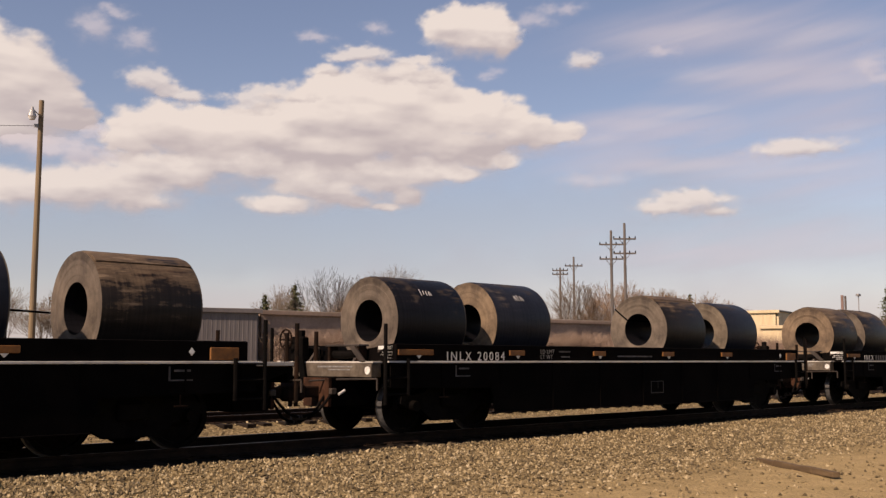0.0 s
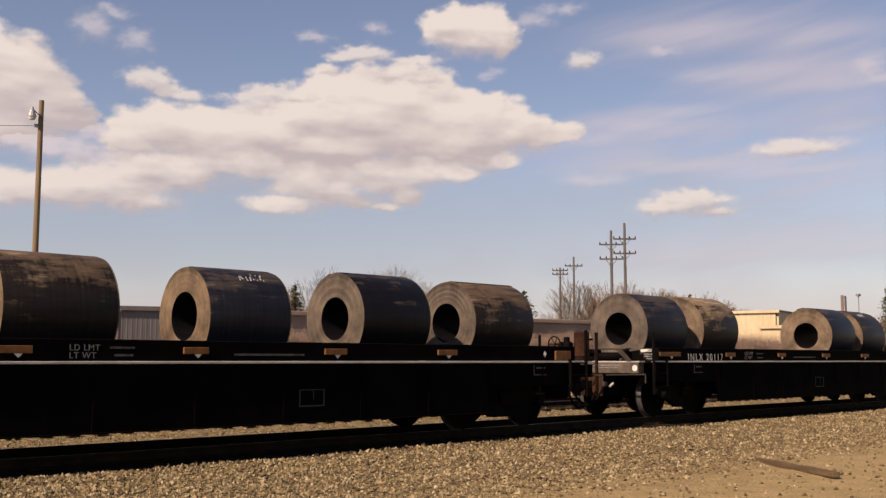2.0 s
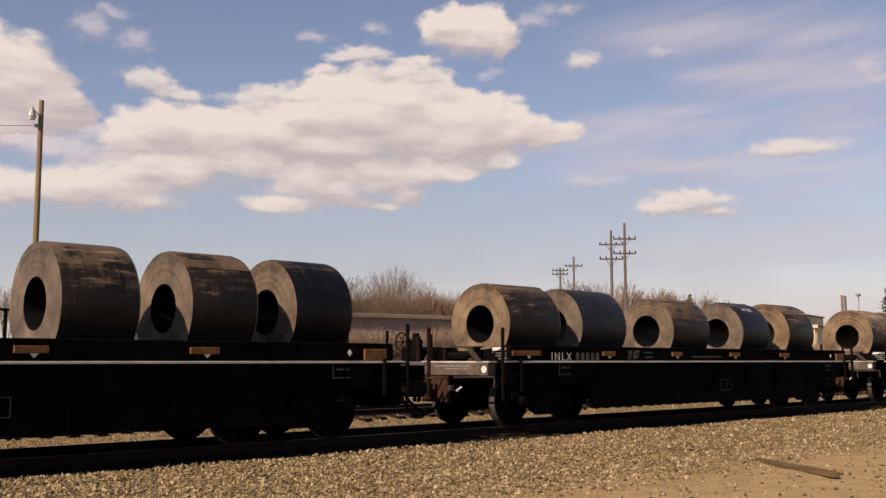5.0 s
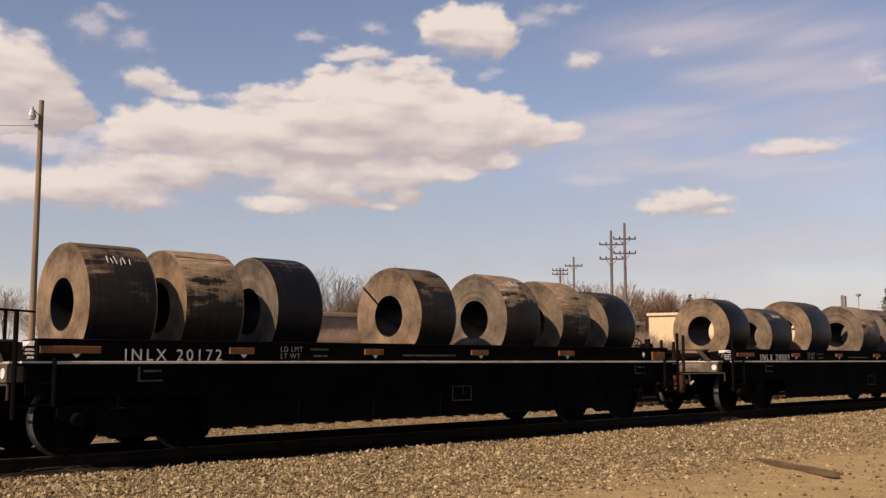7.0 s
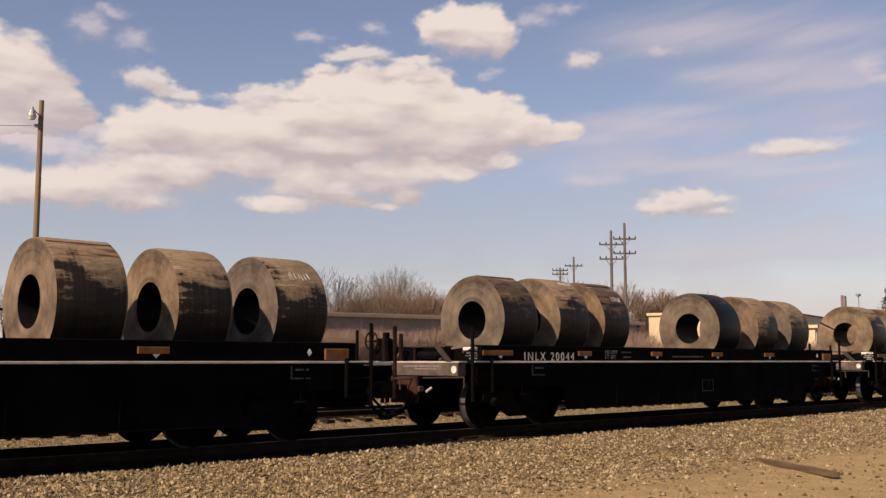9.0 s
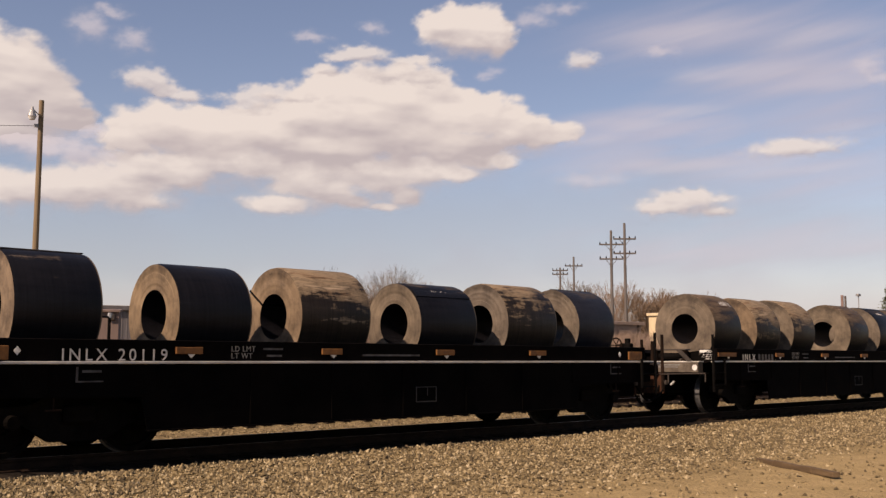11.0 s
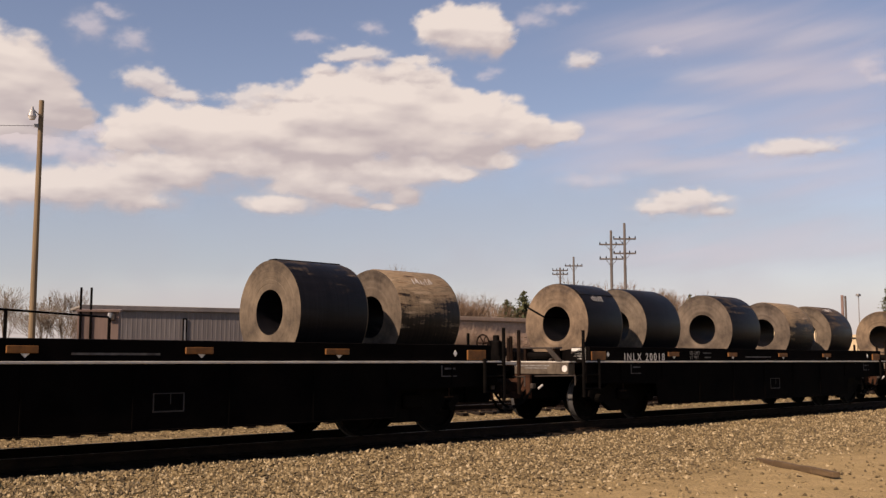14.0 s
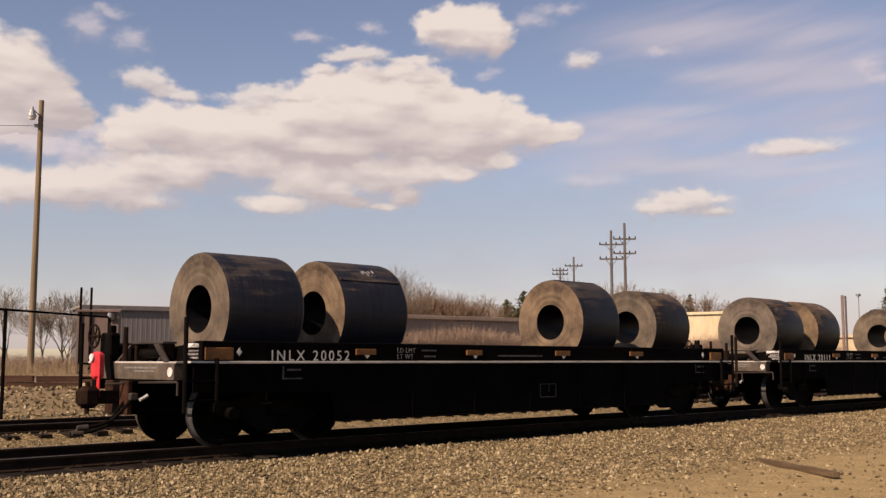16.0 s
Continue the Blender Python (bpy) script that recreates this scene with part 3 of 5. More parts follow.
        # corner ladders: two stiles with rungs and a stirrup
        for e0, e1, outer in ((-0.08, 0.40, -0.08), (E - 0.46, E + 0.02, E + 0.02)):
            lad = Geo()
            for a in (e0, e1):
                lad.tube((a, s * 1.52, 0.48 if a == outer else 0.62), (a, s * 1.52, 1.74 if a == outer else 1.20), 0.031, n=8)
            for z in (0.64, 0.90, 1.12):
                lad.tube((e0, s * 1.52, z), (e1, s * 1.52, z), 0.016, n=6)
            part("ladder", lad, DARK_STEEL, car, "dark steel corner ladder")
        for a in (1.16, E - 1.36):
            part("side_step", Geo().box(a, a + 0.20, min(s * 1.44, s * 1.475), max(s * 1.44, s * 1.475), 0.56, 0.582, 0.004).box(a + 0.09, a + 0.11, min(s * 1.445, s * 1.46), max(s * 1.445, s * 1.46), 0.58, 0.75), CASTING, car, "worn steel side step")
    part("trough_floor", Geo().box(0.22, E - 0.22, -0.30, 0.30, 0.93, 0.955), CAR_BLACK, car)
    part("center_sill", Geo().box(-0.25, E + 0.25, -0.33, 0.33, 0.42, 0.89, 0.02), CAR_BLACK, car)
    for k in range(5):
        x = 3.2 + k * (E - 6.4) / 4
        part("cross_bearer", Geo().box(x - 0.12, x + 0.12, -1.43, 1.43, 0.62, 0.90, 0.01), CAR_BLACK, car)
    for end, d in ((0.0, 1), (E, -1)):
        X = lambda a: end + d * a
        box = lambda g, a0, a1, *r: g.box(min(X(a0), X(a1)), max(X(a0), X(a1)), *r)
        sill = part("end_sill", box(Geo(), 0.0, 0.22, -1.08, 1.08, 0.90, 1.123, 0.01), SILL, car, "weathered grey-brown end sill with white paint marks")
        part("paint_bar", box(Geo(), -0.004, 0.0, -0.62, 0.30, 1.055, 1.082), FADED, sill)
        part("paint_bar", box(Geo(), -0.004, 0.0, -0.56, 0.02, 1.010, 1.030), FADED, sill)
        part("reflector", Geo().tube((X(-0.012), -1.0, 1.01), (X(0.0), -1.0, 1.01), 0.065, n=16), DECAL, sill, "white end reflector")
        part("walkway", box(Geo(), 0.02, 0.36, -1.10, 1.10, 1.128, 1.155, 0.004), EDGE_WHITE, car, "pale worn end walkway grating")
        bulk = part("bulkhead", Geo().along([(-1.40, 1.162), (-1.40, 1.43), (-1.2, 1.43), (-0.42, 1.02), (0.42, 1.02), (1.2, 1.43), (1.40, 1.43), (1.40, 1.162)], X(0.24), X(0.28)), CAR_BLACK, car)
        for y in (-0.59, 0.59):
            part("gusset", Geo().prism([(X(0.03), 1.156), (X(0.236), 1.156), (X(0.236), 1.40)], y - 0.03, y + 0.03), CAR_GREY, car)
        card = part("placard", box(Geo(), 0.225, 0.236, -1.36, -0.98, 1.17, 1.42), CAR_GREY, car, "grey end plate with stencilled bars")
        for z, w, tall in ((1.375, 0.34, 0.028), (1.30, 0.26, 0.014), (1.255, 0.29, 0.014), (1.205, 0.20, 0.014)):
            part("stencil_bar", box(Geo(), 0.220, 0.225, -1.34, -1.34 + w, z - tall, z + tall), DECAL if tall > 0.02 else LETTER, card)
        # coupler, draft gear, hoses; the front end carries a longer platform
        out = 0.0 if d > 0 else 0.76
        coup = part("coupler", box(Geo(), -0.62 - out, 0.1, -0.09, 0.09, 0.57, 0.75, 0.02), CASTING, car, "dark rust-brown knuckle coupler")
        head = box(Geo(), -0.84 - out, -0.58 - out, -0.19, 0.05, 0.52, 0.82, 0.06)
        box(head, -0.80 - out, -0.64 - out, 0.05, 0.17, 0.56, 0.78, 0.04)
        part("knuckle", head.tube((X(-0.74 - out), -0.10, 0.44), (X(-0.74 - out), -0.10, 0.88), 0.035, n=8), CASTING, coup)
        part("striker", box(Geo(), -0.27 - out, -0.2 - out, -0.34, 0.34, 0.42, 0.89, 0.01), RUST, car, "rust-red draft gear striker")
        for y, sag in ((-0.36, 0.30), (-0.22, 0.22)):
            hose = [Vector((X(-0.2 - out), y, 0.66)), Vector((X(-0.34 - out), y, 0.50)), Vector((X(-0.50 - out), y, sag + 0.06)), Vector((X(-0.66 - out), y + 0.04, sag)), Vector((X(-0.80 - out), y + 0.08, sag - 0.03))]
            line = part("air_hose", Geo().bent(hose, 0.024, 8), DARK_STEEL, car)
            part("hose_coupling", Geo().tube(hose[-1], hose[-1] + Vector((-0.14 * d, 0.03, 0.0)), 0.045, 0.035, 10), CAR_GREY, line, "grey hose coupling")
            part("angle_cock", box(Geo(), -0.26 - out, -0.14 - out, y - 0.04, y + 0.04, 0.62, 0.72, 0.015), CAR_GREY, line, "grey angle cock")
        if d > 0:
            part("pipe_end", Geo().tube((-0.15, -0.46, 0.625), (-0.03, -0.46, 0.685), 0.023, n=10), BRIGHT, car, "bright worn brake pipe fitting")
        lever = Geo().bent([(X(-0.06 - out), -1.30, 0.70), (X(-0.06 - out), -1.30, 0.88), (X(-0.10 - out), -0.3, 0.86), (X(-0.5 - out), -0.12, 0.84)], 0.016, 6)
        part("uncoupling_lever", lever, CAR_GREY, car)
        for y, h in ((0.48, 1.66),) if d > 0 else ((0.48, 1.66), (1.38, 1.68)):
            part("end_stanchion", Geo().tube((X(0.1), y, 1.15), (X(0.1), y, h), 0.042, 0.036, n=8), CASTING, car)
        # open winch frame with a raking strut
        winch = part("winch_frame", box(Geo(), 0.03, 0.22, -0.72, -0.66, 1.157, 1.40, 0.01), CASTING, car)
        part("winch_upright", box(Geo(), 0.03, 0.22, 0.02, 0.08, 1.157, 1.40, 0.01), CASTING, winch)
        part("winch_plate", box(Geo(), 0.01, 0.23, -0.76, 0.12, 1.40, 1.43, 0.006), CAR_GREY, winch, "worn grey top plate")
        part("winch_drum", Geo().tube((X(0.13), -0.64, 1.27), (X(0.13), 0.0, 1.27), 0.075, n=12), DARK_STEEL, winch)
        part("strut", Geo().along([(-0.92, 1.158), (-0.78, 1.158), (-0.52, 1.399), (-0.66, 1.399)], X(0.0), X(0.03)), CAR_GREY, winch)
        if d < 0:
            deck = part("platform", box(Geo(), -0.88, -0.002, -1.06, 1.06, 1.075, 1.125, 0.008), RUST, car, "rusty end platform over the coupler")
            part("platform_edge", box(Geo(), -0.87, -0.004, -1.105, -1.062, 1.09, 1.148, 0.006), EDGE_WHITE, deck, "worn pale edge of the platform")
            part("platform_beam", box(Geo(), -0.88, -0.78, -1.02, 1.02, 0.84, 1.074, 0.01), CAR_BLACK, deck)
            for y in (-0.98, 0.98):
                part("platform_bracket", Geo().prism([(X(-0.002), 0.74), (X(-0.775), 0.99), (X(-0.775), 1.073), (X(-0.002), 1.073)], y - 0.03, y + 0.03), CAR_BLACK, deck)
            part("buffer_sill", box(Geo(), -0.92, -0.26, -0.36, 0.36, 0.40, 0.90, 0.02), CAR_BLACK, deck)
            part("end_stanchion", Geo().tube((X(-0.845), -1.145, 0.56), (X(-0.845), -1.145, 1.72), 0.034, n=8), CASTING, deck, "dark rust-brown end stanchion")
            for a, y, h in ((-0.84, -0.90, 1.58), (-0.80, 0.95, 1.66)):
                part("end_stanchion", Geo().tube((X(a), y, 1.12), (X(a), y, h), 0.038, 0.034, n=8), CASTING, deck, "dark rust-brown end stanchion")
    # hand brake at the rear end: a wheel before a tall housing, its chain bracket below
    wheel = Geo()
    ring = [(-0.10, 1.08 + 0.17 * math.cos(2 * math.pi * i / 18), 1.53 + 0.17 * math.sin(2 * math.pi * i / 18)) for i in range(19)]
    for a, b in zip(ring, ring[1:]):
        wheel.tube(a, b, 0.018, n=6)
    for a in ring[0:18:3]:
        wheel.tube((-0.08, 1.08, 1.53), a, 0.012, n=6)
    brake = part("brake_housing", Geo().box(-0.02, 0.16, 0.74, 1.06, 1.157, 1.58, 0.03).box(0.02, 0.12, 0.80, 0.92, 1.57, 1.69, 0.015), DARK_STEEL, car, "dark steel hand brake housing")
    part("brake_wheel", wheel.tube((-0.10, 1.08, 1.53), (0.0, 1.0, 1.53), 0.025, n=8), CASTING, brake)
    part("chain_bracket", Geo().along([(0.56, 0.86), (0.70, 0.86), (0.82, 1.157), (0.82, 1.26), (0.66, 1.26)], -0.06, -0.022), DARK_STEEL, brake)
    part("air_reservoir", Geo().tube((6.2, -0.9, 0.62), (7.4, -0.9, 0.62), 0.19, n=16), DARK_STEEL, car)
    for x in (1.76, E - 1.76):
        truck = build_truck(car, x)
        for a in (-0.85, 0.85):
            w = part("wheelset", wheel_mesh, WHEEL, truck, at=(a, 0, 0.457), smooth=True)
            SPIN.append((w, a))
    return car


def letter(car, text):
    """White stencilled reporting mark and number on the trough wall; bars for a number that cannot be read."""
    for side, x, turn in ((-1, 1.33, 0), (1, 2.85, 180)):
        cu = bpy.data.curves.new("lettering", "FONT")
        cu.body, cu.size, cu.extrude, cu.space_character = text or "INLX", 0.215, 0.002, 1.38
        cu.materials.append(LETTER)
        ob = new("lettering", cu)
        ob.parent, ob.location = car, (x, side * 1.443, 1.168)
        ob.rotation_euler = (radians(90), 0, radians(turn))
        ob["label"] = "white stencilled car lettering"
        if not text:
            for k in range(5):
                a = x - side * (0.74 + k * 0.155)
                part("lettering", Geo().box(min(a, a - side * 0.085), max(a, a - side * 0.085), min(side * 1.4405, side * 1.445), max(side * 1.4405, side * 1.445), 1.172, 1.315), STENCIL, car)


def build_coil(width, radius, skin, edge, seed, strapped):
    """A coil of hot-rolled strip lying on its side, its eye along the car. x from its rear face, z from the coil's axis."""
    rng = random.Random(seed)
    eye = 0.36 if radius > 0.7 else 0.33
    n = 72
    coil = Geo()
    out = [(0.02, radius - 0.012), (0.06, radius), (width * 0.5, radius + 0.002), (width - 0.06, radius), (width - 0.02, radius - 0.012)]
    k = 9
    def face(x, d):
        steps, a = [], 0.0
        for i in range(k):
            r0, r1 = radius - 0.014 - (radius - eye - 0.014) * i / k, radius - 0.014 - (radius - eye - 0.014) * (i + 1) / k
            a = rng.uniform(-0.001, 0.003) if 0 < i else 0.0
            steps += [(x + d * a, r0), (x + d * a, r1 + 0.003)]
        return steps
    back, front = face(0.0, 1), face(width, -1)
    prof = out + front + [(width - 0.03, eye), (0.03, eye)] + back[::-1]
    m = len(prof)
    tail = rng.uniform(0.6, 2.4)
    for i in range(n):
        th = 2 * math.pi * i / n
        wob = 1 + 0.004 * math.sin(2 * th + seed) + 0.003 * math.sin(5 * th + 2 * seed)
        coil.v += [(a, -r * math.cos(th) * (wob if r > eye + 0.05 else 1), r * math.sin(th) * (wob if r > eye + 0.05 else 1)) for a, r in prof]
    nb, nf = len(out), len(front)
    skin_f, edge_f, eye_f = [], [], []
    for i in range(n):
        for j in range(m):
            q = (i * m + j, i * m + (j + 1) % m, ((i + 1) % n) * m + (j + 1) % m, ((i + 1) % n) * m + j)
            (skin_f if j < nb - 1 or j == m - 1 else eye_f if nb + nf - 1 <= j <= nb + nf + 1 else edge_f).append(q)
    coil.f = skin_f + edge_f + eye_f
    me = bpy.data.meshes.new("steel_coil")
    me.from_pydata(coil.v, [], coil.f)
    bm = bmesh.new()
    bm.from_mesh(me)
    bmesh.ops.recalc_face_normals(bm, faces=bm.faces)
    bm.to_mesh(me)
    bm.free()
    me.materials.append(skin)
    me.materials.append(edge)
    # every eye takes the black skin: the bore's shade put into its colour
    me.materials.append(SKINS["black"])
    me.polygons.foreach_set("material_index", [0] * len(skin_f) + [1] * len(edge_f) + [2] * len(eye_f))
    me.shade_smooth()
    me.set_sharp_from_angle(angle=radians(35))
    ob = new("steel_coil", me)
    # the loose outer lap of the strip
    lap, seg = Geo(), 8
    for i in range(seg + 1):
        t, r = tail + i * 0.03, radius + 0.012 - 0.001 * i
        lap.v += [(x, -q * math.cos(t), q * math.sin(t)) for q in (r, r - 0.016) for x in (0.03, width - 0.03)]
    for i in range(seg):
        k = 4 * i
        lap.f += [(k, k + 4, k + 5, k + 1), (k + 2, k + 3, k + 7, k + 6), (k, k + 2, k + 6, k + 4), (k + 1, k + 5, k + 7, k + 3)]
    lap.f += [(0, 1, 3, 2), (4 * seg, 4 * seg + 2, 4 * seg + 3, 4 * seg + 1)]
    part("outer_lap", lap, skin, ob)
    if seed % 4 == 1 or seed in (40, 91, 93, 108, 228, 296, 297, 366):
        # chalked mill marks on the strip, as plain strokes
        low, start = rng.uniform(0.5, 0.95), rng.uniform(0.22, 0.5)
        for k in range(rng.randint(5, 8)):
            th = low + 0.05 * rng.random()
            x0, hh, ww = width * start + 0.062 * k + rng.uniform(0, 0.02), rng.uniform(0.08, 0.16), rng.uniform(0.012, 0.020)
            lean = rng.uniform(-0.03, 0.03)
            pts = [(x0 + dx + (lean if q > 0 else 0), -(radius + e) * math.cos(th + q), (radius + e) * math.sin(th + q)) for e in (0.004, 0.007) for q in (0.0, hh / radius) for dx in (0, ww)]
            part("chalk_mark", Geo().put(pts, [(0, 1, 3, 2), (4, 6, 7, 5), (0, 4, 5, 1), (2, 3, 7, 6), (0, 2, 6, 4), (1, 5, 7, 3)]), LETTER, ob, "white chalked mill mark")
    if strapped:
        th = rng.uniform(1.9, 2.9)
        band = Geo()
        c, s = -math.cos(th), math.sin(th)
        w = 0.018
        tx, tz = -s * w, c * w
        for x0, x1 in ((-0.010, -0.004), (width + 0.004, width + 0.010)):
            p = [(x, r * c + q * tx, r * s + q * tz) for x in (x0, x1) for r in (eye - 0.006, radius - 0.012) for q in (-1, 1)]
            band.put(p, [(0, 1, 3, 2), (4, 6, 7, 5), (0, 4, 5, 1), (2, 3, 7, 6), (0, 2, 6, 4), (1, 5, 7, 3)])
        for r in (eye - 0.007, radius + 0.002):
            p = [(x, rr * c + q * tx, rr * s + q * tz) for x in (-0.010, width + 0.010) for rr in (r, r + 0.006) for q in (-1, 1)]
            band.put(p, [(0, 1, 3, 2), (4, 6, 7, 5), (0, 4, 5, 1), (2, 3, 7, 6), (0, 2, 6, 4), (1, 5, 7, 3)])
        part("strap", band, DARK_STEEL, ob, "dark steel banding strap")
    return ob


# car by car, from the front: its number, then per coil: rear face, width, top over the stripe, strip, edges
LOADS = [
    (-1, "", "0.95 1.5 1.5 brown tan/3 1.6 1.5 brown grey/8.9 1.6 1.5 black grey/11.5 1.6 1.5 black grey"),
    (0, "INLX 20084", "0.86 1.65 1.46 black grey/3.31 1.55 1.48 blue tan/8.9 1.6 1.48 brown grey/11.55 1.42 1.41 blue grey"),
    (1, "INLX 20174", "0.9 1.5 1.48 tan tan/2.9 1.58 1.48 tan tan/9.08 1.5 1.51 blue grey/11.78 1.52 1.51 brown grey"),
    (2, "INLX 20117", "0.83 1.58 1.49 blue grey/3.09 1.57 1.51 tan tan/9.75 1.49 1.48 blue tan/11.76 1.57 1.46 blue tan"),
    (3, "INLX 20108", "0.83 1.5 1.44 brown tan/3.19 1.55 1.44 brown tan/6.15 1.43 1.4 blue tan/9 1.5 1.48 black grey/11.63 1.6 1.47 brown grey"),
    (4, "INLX 20075", "1.07 1.5 1.48 blue grey/3.38 1.62 1.55 tan tan/9.4 1.47 1.4 brown tan/11.72 1.61 1.45 brown tan"),
    (5, "INLX 20168", "0.82 1.6 1.5 tan tan/2.97 1.53 1.51 tan tan/5.95 1.5 1.37 blue grey/9.88 1.42 1.39 rust rust/11.9 1.53 1.36 brown tan"),
    (6, "", "0.95 1.5 1.48 brown tan/3.15 1.5 1.48 blue grey/6.5 1.52 1.42 brown grey/9.54 1.31 1.44 blue grey/11.85 1.38 1.5 brown tan"),
    (7, "", "1.25 1.05 1.62 brown grey/2.9 1.1 1.6 brown grey/4.6 1.1 1.62 tan grey/8.5 1.1 1.6 brown grey/10.4 1.1 1.6 brown grey/12.2 1.1 1.6 black grey"),
    (8, "INLX 20089", "1.1 0.97 1.52 black tan/3.32 1.08 1.36 blue grey/5.25 1.17 1.62 blue tan/8.52 1.17 1.6 tan grey/10.32 1.3 1.57 brown grey/12.25 1.4 1.57 brown grey"),
    (9, "INLX 20172", "1.14 0.98 1.61 brown tan/2.57 0.95 1.61 tan tan/4.12 0.85 1.61 black grey/7.07 0.84 1.64 brown tan/9.25 0.95 1.64 tan grey/10.92 0.87 1.6 tan grey/12.5 0.97 1.45 black grey"),
    (10, "INLX 20082", "1.44 0.95 1.62 tan tan/3.35 0.75 1.6 amber tan/5.3 1 1.65 brown tan/8.3 0.96 1.64 black tan/10.38 0.91 1.63 tan tan/12.34 1.03 1.62 tan grey"),
    (11, "INLX 20044", "1.48 0.94 1.62 brown grey/3.09 0.92 1.66 tan tan/4.55 0.87 1.64 brown tan/9.05 0.98 1.62 black grey/10.9 1 1.62 tan tan/12.65 0.98 1.59 tan grey"),
    (12, "", "1.3 0.95 1.6 brown grey/2.9 0.95 1.62 tan grey/4.7 0.95 1.6 black grey/9.18 0.98 1.65 tan tan/10.93 0.87 1.63 tan tan/12.6 0.95 1.62 tan grey"),
    (13, "", "1.2 1.2 1.6 brown grey/3.2 1.2 1.57 tan tan/5.1 1.2 1.6 tan grey/8.5 1.2 1.6 brown grey/10.5 1.2 1.6 black grey/12.3 1.2 1.6 black grey"),
    (14, "INLX 20119", "1.01 1.17 1.47 black tan/3.34 1.21 1.41 black tan/5.44 1.39 1.48 tan tan/8.02 1.39 1.37 black grey/10.21 1.42 1.47 tan grey/12.34 1.18 1.46 blue grey"),
    (15, "INLX 20192", "1.3 1.31 1.3 black grey/3.68 1.36 1.57 tan grey/7.1 1.27 1.56 black grey/10.14 1.25 1.55 black grey/12.02 1.33 1.47 black tan"),
    (16, "INLX 20121", "0.97 1.49 1.55 amber tan/3.55 1.35 1.57 amber tan/6.52 1.41 1.57 tan tan/9.46 1.42 1.57 amber tan/11.97 1.4 1.56 black grey"),
    (17, "INLX 20018", "0.98 1.18 1.6 black tan/3.05 1.33 1.58 black grey/6.62 1.35 1.6 black grey/9.58 1.35 1.54 tan grey/11.98 1.35 1.52 brown grey"),
    (18, "INLX 20107", "1.1 1.44 1.61 tan grey/3.18 1.45 1.6 tan grey/10 1.36 1.61 black grey/12.1 1.4 1.58 tan grey"),
    (19, "INLX 20111", "1.09 1.46 1.64 brown grey/3.4 1.33 1.62 brown tan/9.33 1.3 1.62 blue grey/11.75 1.3 1.58 tan grey"),
    (20, "INLX 20052", "1.01 1.34 1.63 blue grey/3.15 1.36 1.64 blue tan/9.28 1.22 1.66 blue tan/11.93 1.34 1.56 brown grey"),
]
SKIN_WORDS = {"black": "blue-black", "blue": "dark blue-grey", "brown": "brown-grey", "tan": "dusty tan-streaked", "rust": "orange-rusted", "amber": "amber-brown rusted"}
EDGE_WORDS = {"grey": "grey", "tan": "tan", "rust": "rusty orange"}


def build_train():
    wheel_mesh = build_wheelset().mesh("wheelset", True)
    wheel_mesh.materials.append(WHEEL)
    wheel_mesh.materials.append(TREAD)
    for p in wheel_mesh.polygons:
        if p.index < 2 * 36 * 14 and p.index % 14 in (6, 7):
            p.material_index = 1
    for n, number, loads in LOADS:
        if n in (-1, 14):
            car = first = build_car(number, wheel_mesh, n >= 14)
        else:
            car = copy_thing(first, Matrix())
            for k in [c for c in car.children if c.name.startswith("lettering")]:
                bpy.data.objects.remove(k)
            SPIN.extend((w, w.location.x) for tr in car.children if tr.name.startswith("truck") for w in tr.children if w.name.startswith("wheelset"))
        letter(car, number)
        MOVING.append((car, START - CAR_PITCH * n, RAIL_TOP_Z))
        for i, words in enumerate(loads.split("/")):
            at, width, top, skin, edge = words.split()
            at, width, top = float(at), float(width), float(top)
            radius = (top + 0.09) / 2
            coil = build_coil(width, radius, SKINS[skin], EDGES[edge], 17 * n + i + 40, (3 * n + i) % 7 == 2)
            tagged(coil, f"{SKIN_WORDS[skin]} hot-rolled steel coil with {EDGE_WORDS[edge]} edges on a coil car", "steel coil", "coils on the train")
            MOVING.append((coil, START - CAR_PITCH * n + at, 1.57 + top - radius))
    return car


last_car = build_train()


def build_brake_stand():
    """A tall rust-brown brake stand on the front platform of one car."""
    b = new("brake_stand")
    part("housing", Geo().box(-0.11, 0.11, -1.01, -0.75, 0.10, 0.62, 0.03), RUST, b, "rust-brown brake housing")
    part("foot", Geo().box(-0.14, 0.14, -1.04, -0.72, 0.0, 0.10, 0.01), CASTING, b)
    part("crank", Geo().tube((0.10, -0.88, 0.46), (0.22, -0.88, 0.46), 0.03, n=8).tube((0.20, -1.0, 0.46), (0.20, -0.76, 0.46), 0.02, n=6), DARK_STEEL, b)
    tagged(b, "rust-brown brake stand on a car's end platform", "brake stand")
    MOVING.append((b, START - CAR_PITCH * 3 + STAND_X, RAIL_TOP_Z + 1.125))


build_brake_stand()


def build_end_marker(car):
    """The red end-of-train marker on the last coupler."""
    m = new("end_marker")
    part("marker_body", Geo().box(-0.07, 0.07, -0.10, 0.09, 0.12, 0.50, 0.04), RED, m, "bright red marker housing")
    part("marker_flag", Geo().box(-0.03, -0.01, -0.12, -0.04, -0.12, 0.45, 0.004), RED, m)
    part("marker_lens", Geo().tube((-0.10, 0.0, 0.42), (-0.08, 0.0, 0.42), 0.055, n=14), DECAL, m)
    part("bracket", Geo().box(-0.05, 0.05, -0.05, 0.05, 0.0, 0.12, 0.01), DARK_STEEL, m)
    tagged(m, "bright red end-of-train marker on the last coupler", "train marker")
    MOVING.append((m, START - CAR_PITCH * 20 - 0.56, 1.19))


